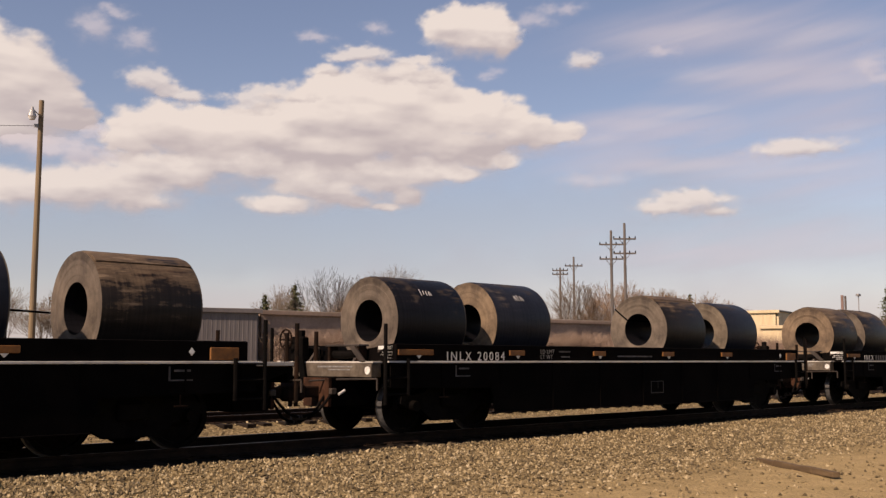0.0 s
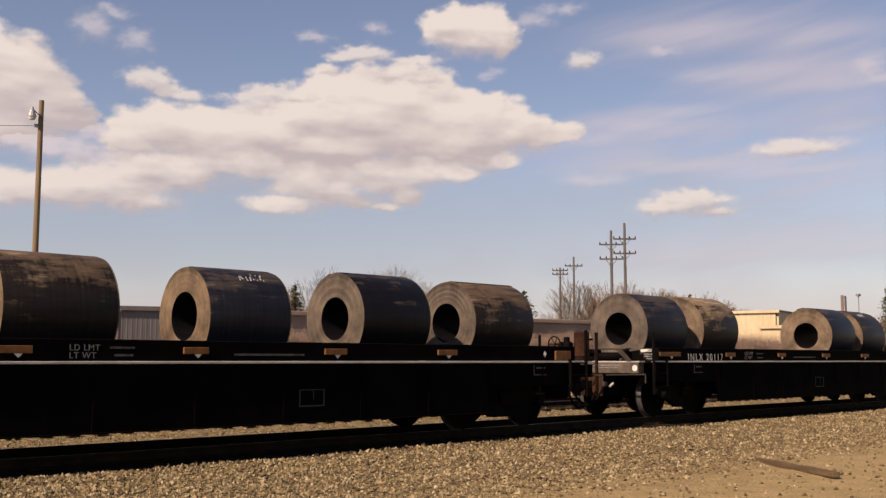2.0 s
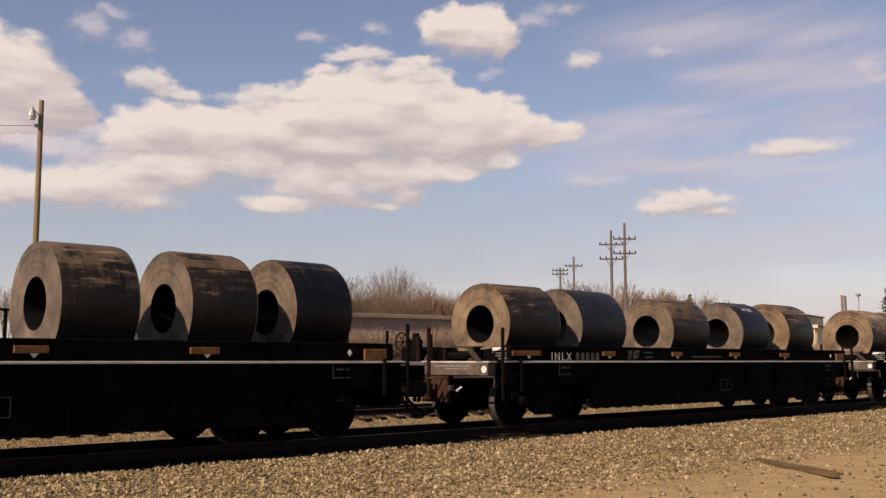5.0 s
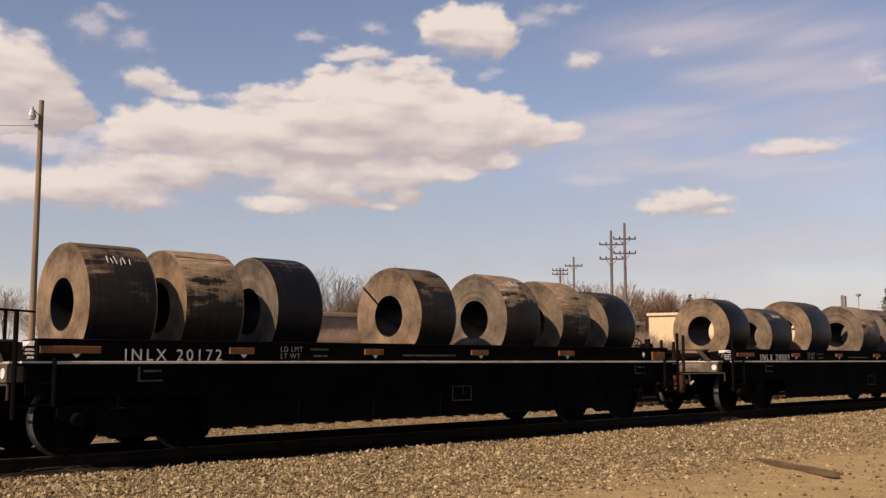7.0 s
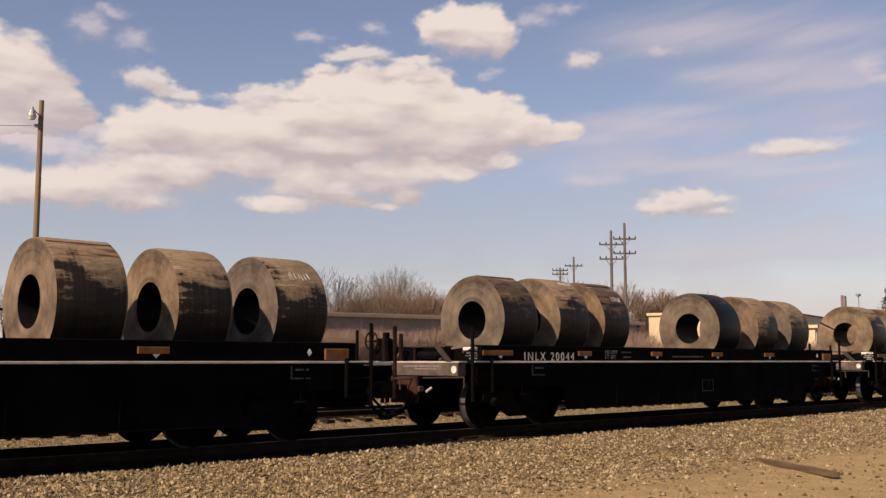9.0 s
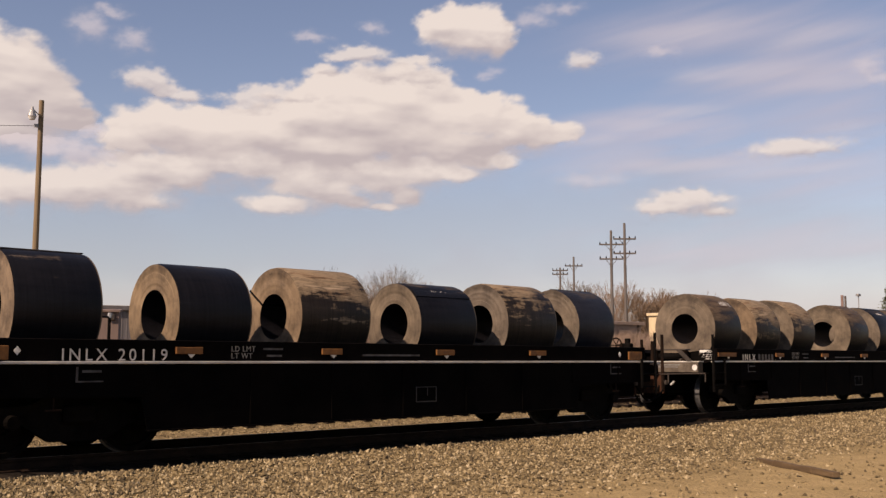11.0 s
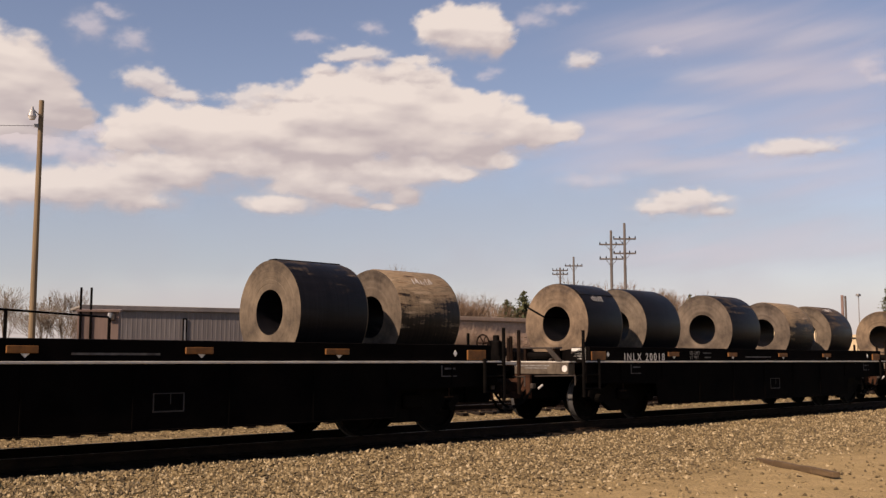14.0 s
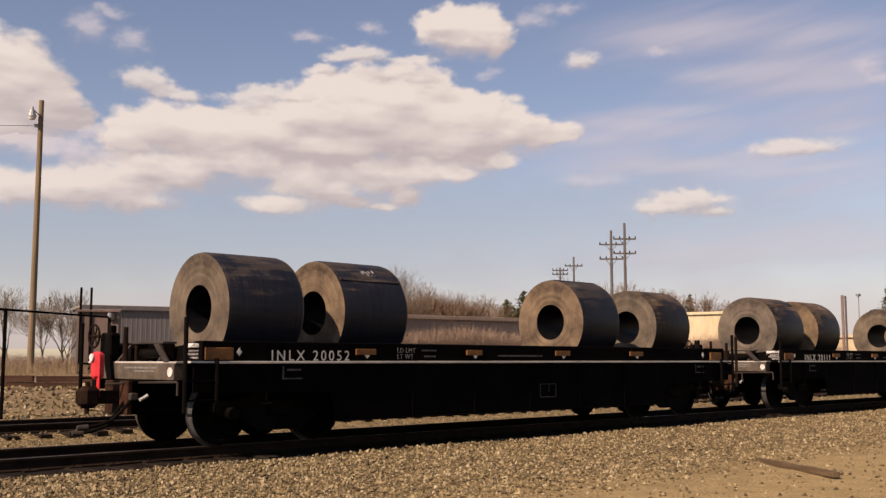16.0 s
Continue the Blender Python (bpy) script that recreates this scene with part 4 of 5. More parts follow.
build_end_marker(last_car)


def build_coupler_marker():
    """A small red box on a stalk over one of the couplers."""
    m = new("coupler_marker")
    part("marker_body", Geo().box(-0.12, 0.12, -0.16, 0.16, 0.14, 0.42, 0.04), RED, m, "bright red marker housing")
    part("stalk", Geo().tube((0, 0, 0.0), (0, 0, 0.18), 0.03, n=8), DARK_STEEL, m)
    part("foot", Geo().box(-0.09, 0.09, -0.07, 0.07, -0.02, 0.02, 0.006), DARK_STEEL, m)
    tagged(m, "small red marker box on a dark stalk over a coupler", "train marker")
    MOVING.append((m, START - CAR_PITCH * 10 - 0.74, 1.17))


build_coupler_marker()

# ---- behind the tracks: poles, fence, buildings ----
def build_light_pole():
    p = new("light_pole")
    p.location = (19.18, 32.05, 0)
    part("pole", Geo().tube((0, 0, 0), (0, 0, 13.38), 0.16, 0.11, 12), POLE_WOOD, p, "tall tan wooden pole")
    lamp = part("lamp_head", Geo().tube((-0.45, -0.1, 12.55), (-0.45, -0.1, 12.85), 0.20, 0.10, 12).tube((-0.45, -0.1, 12.85), (-0.45, -0.1, 13.0), 0.07, 0.05, 10), GALV, p, "grey security lamp")
    part("lens", Geo().tube((-0.45, -0.1, 12.40), (-0.45, -0.1, 12.55), 0.12, 0.19, 12), DECAL, lamp)
    part("arm", Geo().tube((0, 0, 12.6), (-0.42, -0.1, 12.9), 0.025, n=8), GALV, p)
    part("bracket", Geo().box(-0.30, -0.12, -0.05, 0.05, 12.1, 12.25, 0.01), GALV, p)
    part("wire", Geo().bent([Vector((-0.15, 0, 12.18)) + Vector((-4.0 * k, 3.9 * k, 0.05 * k * k)) for k in range(0, 6)], 0.011, 5), DARK_STEEL, p)
    tagged(p, "tall tan wooden pole with a grey lamp head", "utility pole")


def build_line_pole(x, y, top, arms, spread, heading, label):
    p = new("utility_pole")
    p.location = (x, y, 0)
    part("pole", Geo().tube((0, 0, 0), (0, 0, top), 0.20, 0.13, 10), POLE_FAR, p)
    c, s = math.cos(heading), math.sin(heading)
    for z in arms:
        h = spread / 2
        arm = part("crossarm", Geo().tube((-h * c, -h * s, z), (h * c, h * s, z), 0.09, n=6), POLE_FAR, p)
        for k in (-1, -0.45, 0.45, 1):
            part("insulator", Geo().tube((k * h * c * 0.95, k * h * s * 0.95, z), (k * h * c * 0.95, k * h * s * 0.95, z + 0.28), 0.08, 0.05, 8), DARK_STEEL, arm)
        part("brace", Geo().tube((-h * 0.5 * c, -h * 0.5 * s, z), (0, 0, z - 0.8), 0.03, n=5).tube((h * 0.5 * c, h * 0.5 * s, z), (0, 0, z - 0.8), 0.03, n=5), POLE_FAR, p)
    tagged(p, label, "utility pole", "power line poles")


build_light_pole()
ARM = radians(-44.6)
build_line_pole(90.2, 50.5, 16.15, (14.45, 12.9), 2.4, ARM, "grey wooden power pole with two crossarms")
build_line_pole(89.15, 51.5, 15.35, (13.85, 12.3), 2.5, ARM, "grey wooden power pole with two crossarms")
build_line_pole(114.2, 78.75, 14.7, (14.3, 13.75), 2.2, ARM, "distant wooden power pole with two crossarms")
build_line_pole(115.6, 77.4, 16.25, (14.95,), 2.5, ARM, "distant tall wooden power pole with one crossarm")


def build_stub_pole():
    p = new("utility_pole")
    p.location = (58.7, 12.75, 0)
    part("pole", Geo().tube((-0.06, 0.06, 0), (-0.06, 0.06, 5.35), 0.085, 0.08, 10), BRICK, p)
    part("conduit", Geo().tube((0.07, -0.07, 0), (0.07, -0.07, 5.3), 0.06, n=10), POLE_FAR, p)
    tagged(p, "short reddish-brown double pole by the tracks", "post")


def build_street_lamp():
    p = new("street_lamp")
    p.location = (118.6, 37.9, 0)
    part("pole", Geo().tube((0, 0, 0), (0, 0, 9.0), 0.09, 0.06, 8), GALV, p)
    part("lamp_head", Geo().box(-0.35, 0.35, -0.2, 0.2, 9.0, 9.3, 0.08), GALV, p)
    tagged(p, "distant slender grey street lamp", "street lamp")


def build_fence():
    f = new("pipe_fence")
    a, b = Vector((9.55, 10.65, 0)), Vector((13.35, 13.07, 0))
    d = (b - a).normalized()
    L = (b - a).length
    for k in (-3.6, 0.02, L):
        q = a + d * k
        part("post", Geo().tube((q.x, q.y, 0.1), (q.x, q.y, 2.77), 0.045, n=8), DARK_STEEL, f)
    q0, q1 = a - d * 3.6, a + d * L
    part("top_rail", Geo().tube((q0.x, q0.y, 2.75), (q1.x, q1.y, 2.75), 0.028, n=8), DARK_STEEL, f)
    part("end_cap", Geo().tube((q1.x, q1.y, 2.73), (q1.x + 0.02, q1.y, 2.87), 0.06, n=8), GALV, f)
    tagged(f, "dark steel pipe fence beyond the tracks", "fence")


def build_shed():
    """Brown lean-to with a pair of vent pipes, beside the long grey building."""
    s = new("shed")
    s.location = (21.0, 29.5, 0)
    s.rotation_euler.z = radians(-30)
    part("wall", Geo().box(-0.75, 0.95, -1, 1, 0, 3.72), SHED_WALL, s)
    part("roof", Geo().along([(-1.12, 3.66), (1.1, 3.80), (1.1, 3.88), (-1.12, 3.74)], -0.82, 1.02), SHED_WALL, s)
    for x, h in ((-0.62, 4.7), (-0.2, 4.7)):
        part("vent_pipe", Geo().tube((x, -1.05, 0), (x, -1.05, h), 0.05, n=8), DARK_STEEL, s)
    part("junction_box", Geo().box(0.55, 0.80, -1.12, -1.0, 3.30, 3.55, 0.02), CAR_GREY, s)
    tagged(s, "small brown shed with two dark vent pipes", "shed")


def ribbed(length, height, rib, depth):
    """A ribbed cladding sheet from x 0 to length, facing -y."""
    g = Geo()
    k = int(length / rib)
    pts = []
    for i in range(k):
        x = i * rib
        pts += [(x, 0), (x + rib * 0.62, 0), (x + rib * 0.70, -depth), (x + rib * 0.92, -depth)]
    pts.append((k * rib, 0))
    n = len(pts)
    v = [(x, y, 0) for x, y in pts] + [(x, y, height) for x, y in pts] + [(pts[0][0], 0.2, 0), (pts[-1][0], 0.2, 0), (pts[-1][0], 0.2, height), (pts[0][0], 0.2, height)]
    f = [(i, i + 1, n + i + 1, n + i) for i in range(n - 1)] + [(2 * n, 2 * n + 3, 2 * n + 2, 2 * n + 1)]
    g.put(v, f)
    return g


def building(name, p0, p1, deep, height, clad, label, category="building", doors=(), rib=0.3, ridge=0.0):
    """A plain industrial hall: front wall from p0 to p1, then away from the viewer."""
    b = new(name)
    d = Vector((p1[0] - p0[0], p1[1] - p0[1], 0))
    L = d.length
    b.location = (*p0, 0)
    b.rotation_euler.z = math.atan2(d.y, d.x)
    part("front_wall", ribbed(L, height, rib, 0.010), clad, b)
    part("side_wall", Geo().box(0, 0.2, 0.2, deep, 0, height), clad, b)
    part("side_wall", Geo().box(L - 0.2, L, 0.2, deep, 0, height), clad, b)
    part("back_wall", Geo().box(0, L, deep, deep + 0.2, 0, height), clad, b)
    if ridge:
        part("roof", Geo().along([(-0.2, height), (deep / 2, height + ridge), (deep + 0.3, height), (deep + 0.3, height - 0.1), (-0.2, height - 0.1)], -0.2, L + 0.2), ROOF, b)
    else:
        part("roof", Geo().box(-0.15, L + 0.15, -0.15, deep + 0.3, height, height + 0.16, 0.03), ROOF, b)
    part("roof_trim", Geo().box(-0.18, L + 0.18, -0.21, -0.16, height - 0.14, height + 0.14, 0.01), clad, b)
    for x, w, h in doors:
        dr = part("door", Geo().box(x, x + w, -0.09, -0.045, 0, h, 0.01), GALV, b)
        part("door_frame", Geo().box(x - 0.08, x, -0.10, -0.045, 0, h + 0.08).box(x + w, x + w + 0.08, -0.10, -0.045, 0, h + 0.08).box(x, x + w, -0.10, -0.045, h, h + 0.08), DARK_STEEL, dr)
    return tagged(b, label, category)


build_stub_pole()
build_street_lamp()
build_fence()
build_shed()
building("warehouse", (28.9, 47.6), (39.6, 44.2), 5, 4.85, CLAD_GREY, "long low warehouse clad in grey ribbed steel", doors=((6.2, 0.12, 4.2),))
building("factory", (94.1, 50.3), (97.2, 36.9), 20, 6.5, CLAD_TAN, "cream-sided industrial building in full sun", doors=((4.6, 1.0, 2.2),))
building("workshop", (87.4, 33.6), (88.8, 28.9), 9, 4.6, CLAD_TAN, "low cream-sided workshop beside the factory", doors=((1.2, 1.6, 3.0),))
building("workshop", (102.0, 33.6), (102.6, 31.0), 8, 4.0, CLAD_TAN, "small cream-sided workshop by the tracks")
building("storage_hall", (40.6, 45.4), (78.2, 40.2), 9, 4.85, WALL_BROWN, "long low brown hall behind the brush", rib=1.2, doors=((9.0, 3.2, 3.4), (22.0, 3.2, 3.4)))


# ---- vegetation ----
def limb(g, p, d, length, r, depth, rng, spread, sides, least=0.006):
    """A tapered limb that forks again and again."""
    steps = 3 if depth > 1 else 2
    q = Vector(p)
    for i in range(steps):
        d = (d + Vector((rng.gauss(0, 0.12), rng.gauss(0, 0.12), rng.gauss(0.03, 0.08)))).normalized()
        e = q + d * (length / steps)
        r1 = r * (1 - 0.22 * (1 if depth else 1.5))
        g[min(1, depth < 4)].tube(q, e, r, max(r1, least), sides if depth > 2 else 3, False)
        q, r = e, max(r1, least)
        if depth > 0 and i > 0:
            for _ in range(1 if depth < 3 else 2):
                a = rng.uniform(0.35, 0.9) * spread
                side = d.orthogonal().normalized()
                side.rotate(Matrix.Rotation(rng.uniform(0, 6.283), 3, d))
                limb(g, q, (d * math.cos(a) + side * math.sin(a) + Vector((0, 0, 0.15))).normalized(), length * rng.uniform(0.62, 0.82), r * 0.68, depth - 1, rng, spread, sides, least)
    if depth > 0:
        limb(g, q, d, length * 0.75, r * 0.8, depth - 1, rng, spread, sides, least)


def build_bare_tree(x, y, height, seed, twig=None, spread=0.8, thick=1.0, depth=5):
    rng = random.Random(seed)
    t = new("bare_tree")
    t.location = (x, y, ground_height(x, y))
    g = [Geo(), Geo()]
    limb(g, (0, 0, -0.2), Vector((rng.gauss(0, 0.05), rng.gauss(0, 0.05), 1)).normalized(), height * 0.30, height * 0.02 * thick, depth, rng, spread, 6, 0.014 if x > 90 else 0.008)
    part("trunk", g[0], BARK, t)
    part("crown", g[1], twig or TWIG, t)
    tagged(t, "leafless grey-brown deciduous tree in early spring", "tree", "trees behind the tracks")
    return t


def build_fir(x, y, height, seed, width=0.34):
    rng = random.Random(seed)
    t = new("fir_tree")
    t.location = (x, y, ground_height(x, y))
    part("trunk", Geo().tube((0, 0, -0.2), (0, 0, height), height * 0.018, 0.02, 7), BARK, t)
    g = Geo()
    levels = int(height * 4)
    for i in range(levels):
        z = height * (0.12 + 0.88 * i / levels)
        reach = width * height * (1 - i / levels) ** 0.85 * rng.uniform(0.7, 1.1) + 0.08
        for k in range(7):
            a = rng.uniform(0, 6.283)
            for m in range(5):
                f = (m + rng.random()) / 5
                p = Vector((math.cos(a) * reach * f, math.sin(a) * reach * f, z - reach * 0.25 * f + rng.gauss(0, 0.06)))
                s = 0.10 + 0.16 * (1 - f) * reach
                u = Vector((rng.gauss(0, 1), rng.gauss(0, 1), rng.gauss(0, 0.5))).normalized() * s
                w = Vector((rng.gauss(0, 1), rng.gauss(0, 1), rng.gauss(0, 0.5))).normalized() * s
                g.put([p - u, p + w, p + u, p - w * 0.6 + Vector((0, 0, -s * 0.5))], [(0, 1, 2), (0, 2, 3)])
    part("crown", g, NEEDLE, t)
    tagged(t, "dark green fir among bare trees", "tree", "firs behind the tracks")


def build_brush(name, x0, y0, x1, y1, deep, height, count, material, label, seed):
    """A thicket of thin upright stems."""
    rng = random.Random(seed)
    g = Geo()
    d = Vector((x1 - x0, y1 - y0, 0))
    away = Vector((-d.y, d.x, 0)).normalized()
    for _ in range(count):
        k = rng.random()
        p = Vector((x0, y0, 0)) + d * k - away * rng.uniform(0, deep) * (1 if deep > 0 else 1)
        p.z = ground_height(p.x, p.y) - 0.1
        h = height * (0.80 + 0.22 * noise.noise((k * d.length * 0.15, seed, 0)) + rng.uniform(-0.22, 0.16))
        lean = Vector((rng.gauss(0, 0.3), rng.gauss(0, 0.3), 1))
        for j in range(4):
            q = p + lean * h * (0.2 * j) + Vector((rng.gauss(0, 0.1), rng.gauss(0, 0.1), 0))
            tip = q + Vector((rng.gauss(0, 0.5), rng.gauss(0, 0.5), rng.uniform(0.25, 1.0))) * h * rng.uniform(0.2, 0.42)
            w = Vector((rng.gauss(0, 1), rng.gauss(0, 1), 0)).normalized() * (0.004 + 0.0021 * h)
            g.put([q - w, q + w, tip], [(0, 1, 2)])
    me = bpy.data.meshes.new(name)
    me.from_pydata(g.v, [], g.f)
    tagged(part(name, me, material), label, "brush", kind="stuff")


# trees from the rear end of the view to its far end
for x, y, h, seed, tw in ((28.2, 56.9, 6.4, 3, TWIG), (24.5, 60.0, 6.0, 4, TWIG), (32.9, 59.3, 6.2, 5, TWIG), (24.5, 43.0, 4.6, 7, TWIG), (26.3, 44.0, 4.3, 8, TWIG),
                          (59.5, 61.2, 9.8, 10, DARK_TWIG), (62.5, 62.0, 8.4, 11, TWIG), (73.0, 69.0, 11.6, 12, TWIG), (66.0, 62.5, 8.3, 13, TWIG_RED), (69.5, 59.5, 8.8, 14, TWIG_RED),
                          (71.5, 57.0, 7.4, 15, TWIG_RED), (92.7, 70.5, 9.6, 16, TWIG), (99.6, 63.7, 11.4, 17, BARK), (106.9, 63.6, 11.0, 18, TWIG_RED), (103.0, 66.0, 9.0, 19, TWIG_RED),
                          (116.0, 66.5, 10.2, 20, TWIG_RED), (120.0, 64.6, 10.8, 21, TWIG_RED), (124.9, 59.8, 9.0, 22, TWIG_RED), (112.0, 60.5, 10.0, 23, BARK), (147.0, 44.0, 8.0, 24, TWIG), (150.0, 42.0, 8.6, 25, TWIG),
                          (55.0, 62.5, 7.6, 26, TWIG), (127.5, 57.0, 8.0, 27, TWIG_RED), (91.6, 70.0, 8.0, 28, TWIG_RED),
                          (62.9, 57.8, 9.2, 61, TWIG), (100.4, 58.7, 10.0, 62, TWIG_RED), (106.9, 57.9, 9.3, 63, TWIG_RED), (108.4, 56.5, 9.4, 64, TWIG_RED), (111.4, 53.6, 9.0, 65, TWIG_RED), (112.6, 52.4, 8.0, 66, TWIG_RED), (105.4, 59.4, 9.7, 67, TWIG)):
    build_bare_tree(x, y, h, seed, tw)
build_fir(51.8, 61.2, 6.3, 31, 0.36)
build_fir(56.8, 63.7, 7.6, 36, 0.42)
build_bare_tree(59.8, 67.0, 8.0, 32, BARK, 0.6)
build_fir(93.2, 67.4, 8.9, 33, 0.75)
build_fir(92.2, 69.2, 7.9, 37, 0.72)
build_fir(122.1, 62.6, 9.6, 34, 0.46)
build_fir(151.0, 47.6, 11.6, 35, 0.34)
build_brush("brush_thicket", 40.5, 43.6, 77.0, 38.6, -5, 3.9, 95000, BRUSH, "dense leafless reddish-brown brush along a hall", 41)
build_brush("tall_brush", 64.0, 65.0, 71.8, 56.0, -5, 8.6, 45000, TWIG_RED, "tall leafless tan brush along the tree line", 42)
build_brush("brush_thicket", 98.0, 66.0, 128.0, 56.0, -6, 8.2, 22000, TWIG_RED, "distant leafless brush and saplings", 43)
build_brush("brush_thicket", 66.5, 33.8, 80.0, 22.5, -4, 3.3, 20000, BRUSH, "low leafless brush beside the works", 45)
build_brush("brush_thicket", 15.5, 43.5, 25.5, 34.5, -5, 1.3, 9000, BRUSH, "low brown scrub beyond the tracks", 47)
build_brush("dry_weeds", 9.0, 16.0, 30.0, 30.0, -9, 0.9, 7000, WEED, "dry straw-coloured weeds beyond the second track", 44)


# ---- small things ----
def build_timbers():
    """A row of old ties left along the slope beyond the second track."""
    rng = random.Random(8)
    rows = tagged(new("old_ties"), "dark discarded railroad ties lying beyond the tracks", "timber")
    for k in range(-1, 5):
        for z in (0.0, 0.19):
            c = Vector((9.2, 19.4, 0)).lerp(Vector((13.8, 16.4, 0)), k / 3)
            o = part("tie", Geo().box(-0.9, 0.9, -0.11, 0.11, 0.0, 0.18, 0.01), OLD_TIE, rows, at=(c.x + rng.uniform(-0.1, 0.1), c.y, ground_height(c.x, c.y) + z - 0.03))
            o.rotation_euler.z = math.atan2(-3.0, 4.6) + rng.uniform(-0.03, 0.03)


build_timbers()


def build_board():
    b = new("loose_board")
    b.location = (14.2, -6.42, 0.03)
    b.rotation_euler = (0, radians(1.0), radians(52.5))
    g = Geo()
    k = 8
    for i in range(k):
        x0, x1 = -1.22 + 2.44 * i / k, -1.22 + 2.44 * (i + 1) / k
        g.box(x0, x1 + 0.002, -0.055 + 0.006 * (i % 3), 0.055 - 0.005 * (i % 2), -0.03, 0.045 + 0.006 * ((i * 7) % 3), 0.008)
    part("plank", g, BOARD, b)
    tagged(b, "weathered brown board lying on the gravel", "board")


build_board()


# ---- clouds ----
LATTICE = np.random.default_rng(77).random((256, 256))


def vapour(u, v, octaves=5, fall=0.55):
    """Smooth fractal noise over a plane, 0 to 1."""
    total, amp, norm = np.zeros_like(u), 1.0, 0.0
    for k in range(octaves):
        a, b = u * 2 ** k + 31.7 * k + 400, v * 2 ** k + 17.3 * k + 400
        i, j = np.floor(a).astype(int), np.floor(b).astype(int)
        s, t = a - i, b - j
        s, t = s * s * s * (s * (6 * s - 15) + 10), t * t * t * (t * (6 * t - 15) + 10)
        L = lambda p, q: LATTICE[(i + p) % 256, (j + q) % 256]
        total += amp * ((L(0, 0) * (1 - s) + L(1, 0) * s) * (1 - t) + (L(0, 1) * (1 - s) + L(1, 1) * s) * t)
        norm += amp
        amp *= fall
    return total / norm


def smooth(x, lo, hi):
    x = np.clip((x - lo) / (hi - lo), 0, 1)
    return x * x * (3 - 2 * x)


def build_cloud(blobs, skin, label, drift, ragged=0.40, size=1.0, thick=1.0, edge=(0.26, 0.66), fibre=0.0, wander=1.0, step=0.075, dist=2600.0, glow=0.0):
    """A far cloud on the sky's dome, heaped up from rounded masses (bearing, height, half width, half height in degrees)."""
    az0, az1 = max(-40, min(b[0] - 2.0 * b[2] for b in blobs)), min(40, max(b[0] + 2.0 * b[2] for b in blobs))
    el0, el1 = max(0.6, min(b[1] - 2.0 * b[3] for b in blobs)), min(28, max(b[1] + 2.0 * b[3] for b in blobs))
    A, B = np.meshgrid(np.arange(az0, az1 + step, step), np.arange(el0, el1 + step, step))
    u, v = A / size, B / size
    if fibre:
        u, v = (u * math.cos(fibre) + v * math.sin(fibre)) * 0.22, (v * math.cos(fibre) - u * math.sin(fibre)) * 1.6
    # masses with wandering outlines
    wa = (vapour(u * 0.7 + 3, v * 1.1, 4) - 0.5) * 1.5 * size * wander
    wb = (vapour(u * 0.8 + 90, v * 1.2 + 50, 4) - 0.5) * 0.8 * size * wander
    mass, lobe, weigh = np.zeros_like(A), np.zeros_like(A), np.full_like(A, 1e-6)
    for a, e, ra, re in blobs:
        p, r = (A + wa - a) / ra, (B + wb - e) / re
        q = np.exp(-0.8 * (p ** 2 + r ** 2))
        mass = np.maximum(mass, q) + 0.22 * np.minimum(mass, q)
        # each lobe is painted bright on its head and dull at its foot
        w = q ** 2.5
        lobe += w * np.clip(0.5 + 0.62 * r - 0.12 * p, 0, 1)
        weigh += w
    lobe /= weigh
    puffs = vapour(u * 0.9, v * 1.5, 6, 0.5)
    den = mass + (puffs - 0.5) * 2 * ragged * np.clip(mass * 2.5, 0, 1)
    under = np.pad(mass, ((0, 12), (0, 0)), mode="edge")[12:] - mass
    soft = np.clip(under * 3.0, 0, 1)
    cover = smooth(den, edge[0] - 0.10 * soft, edge[1] + 0.45 * soft) * thick
    # sun from above and to one side painted into the glow: heaped relief
    heap = np.sqrt(np.clip(mass + (vapour(u * 0.9, v * 1.5, 3, 0.5) - 0.5) * ragged, 0, 2)) + 0.4 * vapour(u * 0.4 + 11, v * 1.1 + 7, 4, 0.45)
    pad = np.pad(heap, 14, mode="edge")
    n0, n1 = A.shape
    toward = lambda i, j: pad[14 + i:14 + i + n0, 14 + j:14 + j + n1]
    slope = 0.8 * (heap - toward(5, -3)) + 0.9 * (heap - toward(13, -8))
    light = np.clip(0.25 + glow + 0.60 * lobe + 1.05 * slope + 1.0 * (vapour(u * 0.3 + 50, v * 1.1 + 20, 4, 0.5) - 0.5), 0, 1)
    head, el = np.radians(45.49 - A), np.radians(B)
    r = dist - 120 * smooth(mass, 0, 1)
    P = np.stack([r * np.cos(el) * np.cos(head), -13.63 + r * np.cos(el) * np.sin(head), 1.57 + r * np.sin(el)], -1)
    cell = (cover[:-1, :-1] + cover[1:, :-1] + cover[:-1, 1:] + cover[1:, 1:]) > 0.004
    ids = np.arange(n0 * n1).reshape(n0, n1)
    quads = np.stack([ids[:-1, :-1], ids[:-1, 1:], ids[1:, 1:], ids[1:, :-1]], -1)[cell]
    used, back = np.unique(quads, return_inverse=True)
    pts = P.reshape(-1, 3)[used]
    mid = pts.mean(0)
    me = bpy.data.meshes.new("cloud")
    me.from_pydata((pts - mid).tolist(), [], back.reshape(-1, 4).tolist())
    me.shade_smooth()
    for name, values in (("cloud_mass", cover), ("cloud_light", light)):
        me.attributes.new(name, "FLOAT", "POINT").data.foreach_set("value", values.reshape(-1)[used].astype(np.float32))
    ob = part("cloud", me, skin)
    ob.location = mid
    tagged(ob, label, "cloud", kind="structure")
    side = Vector((math.sin(radians(45.49)), -math.cos(radians(45.49)), 0))
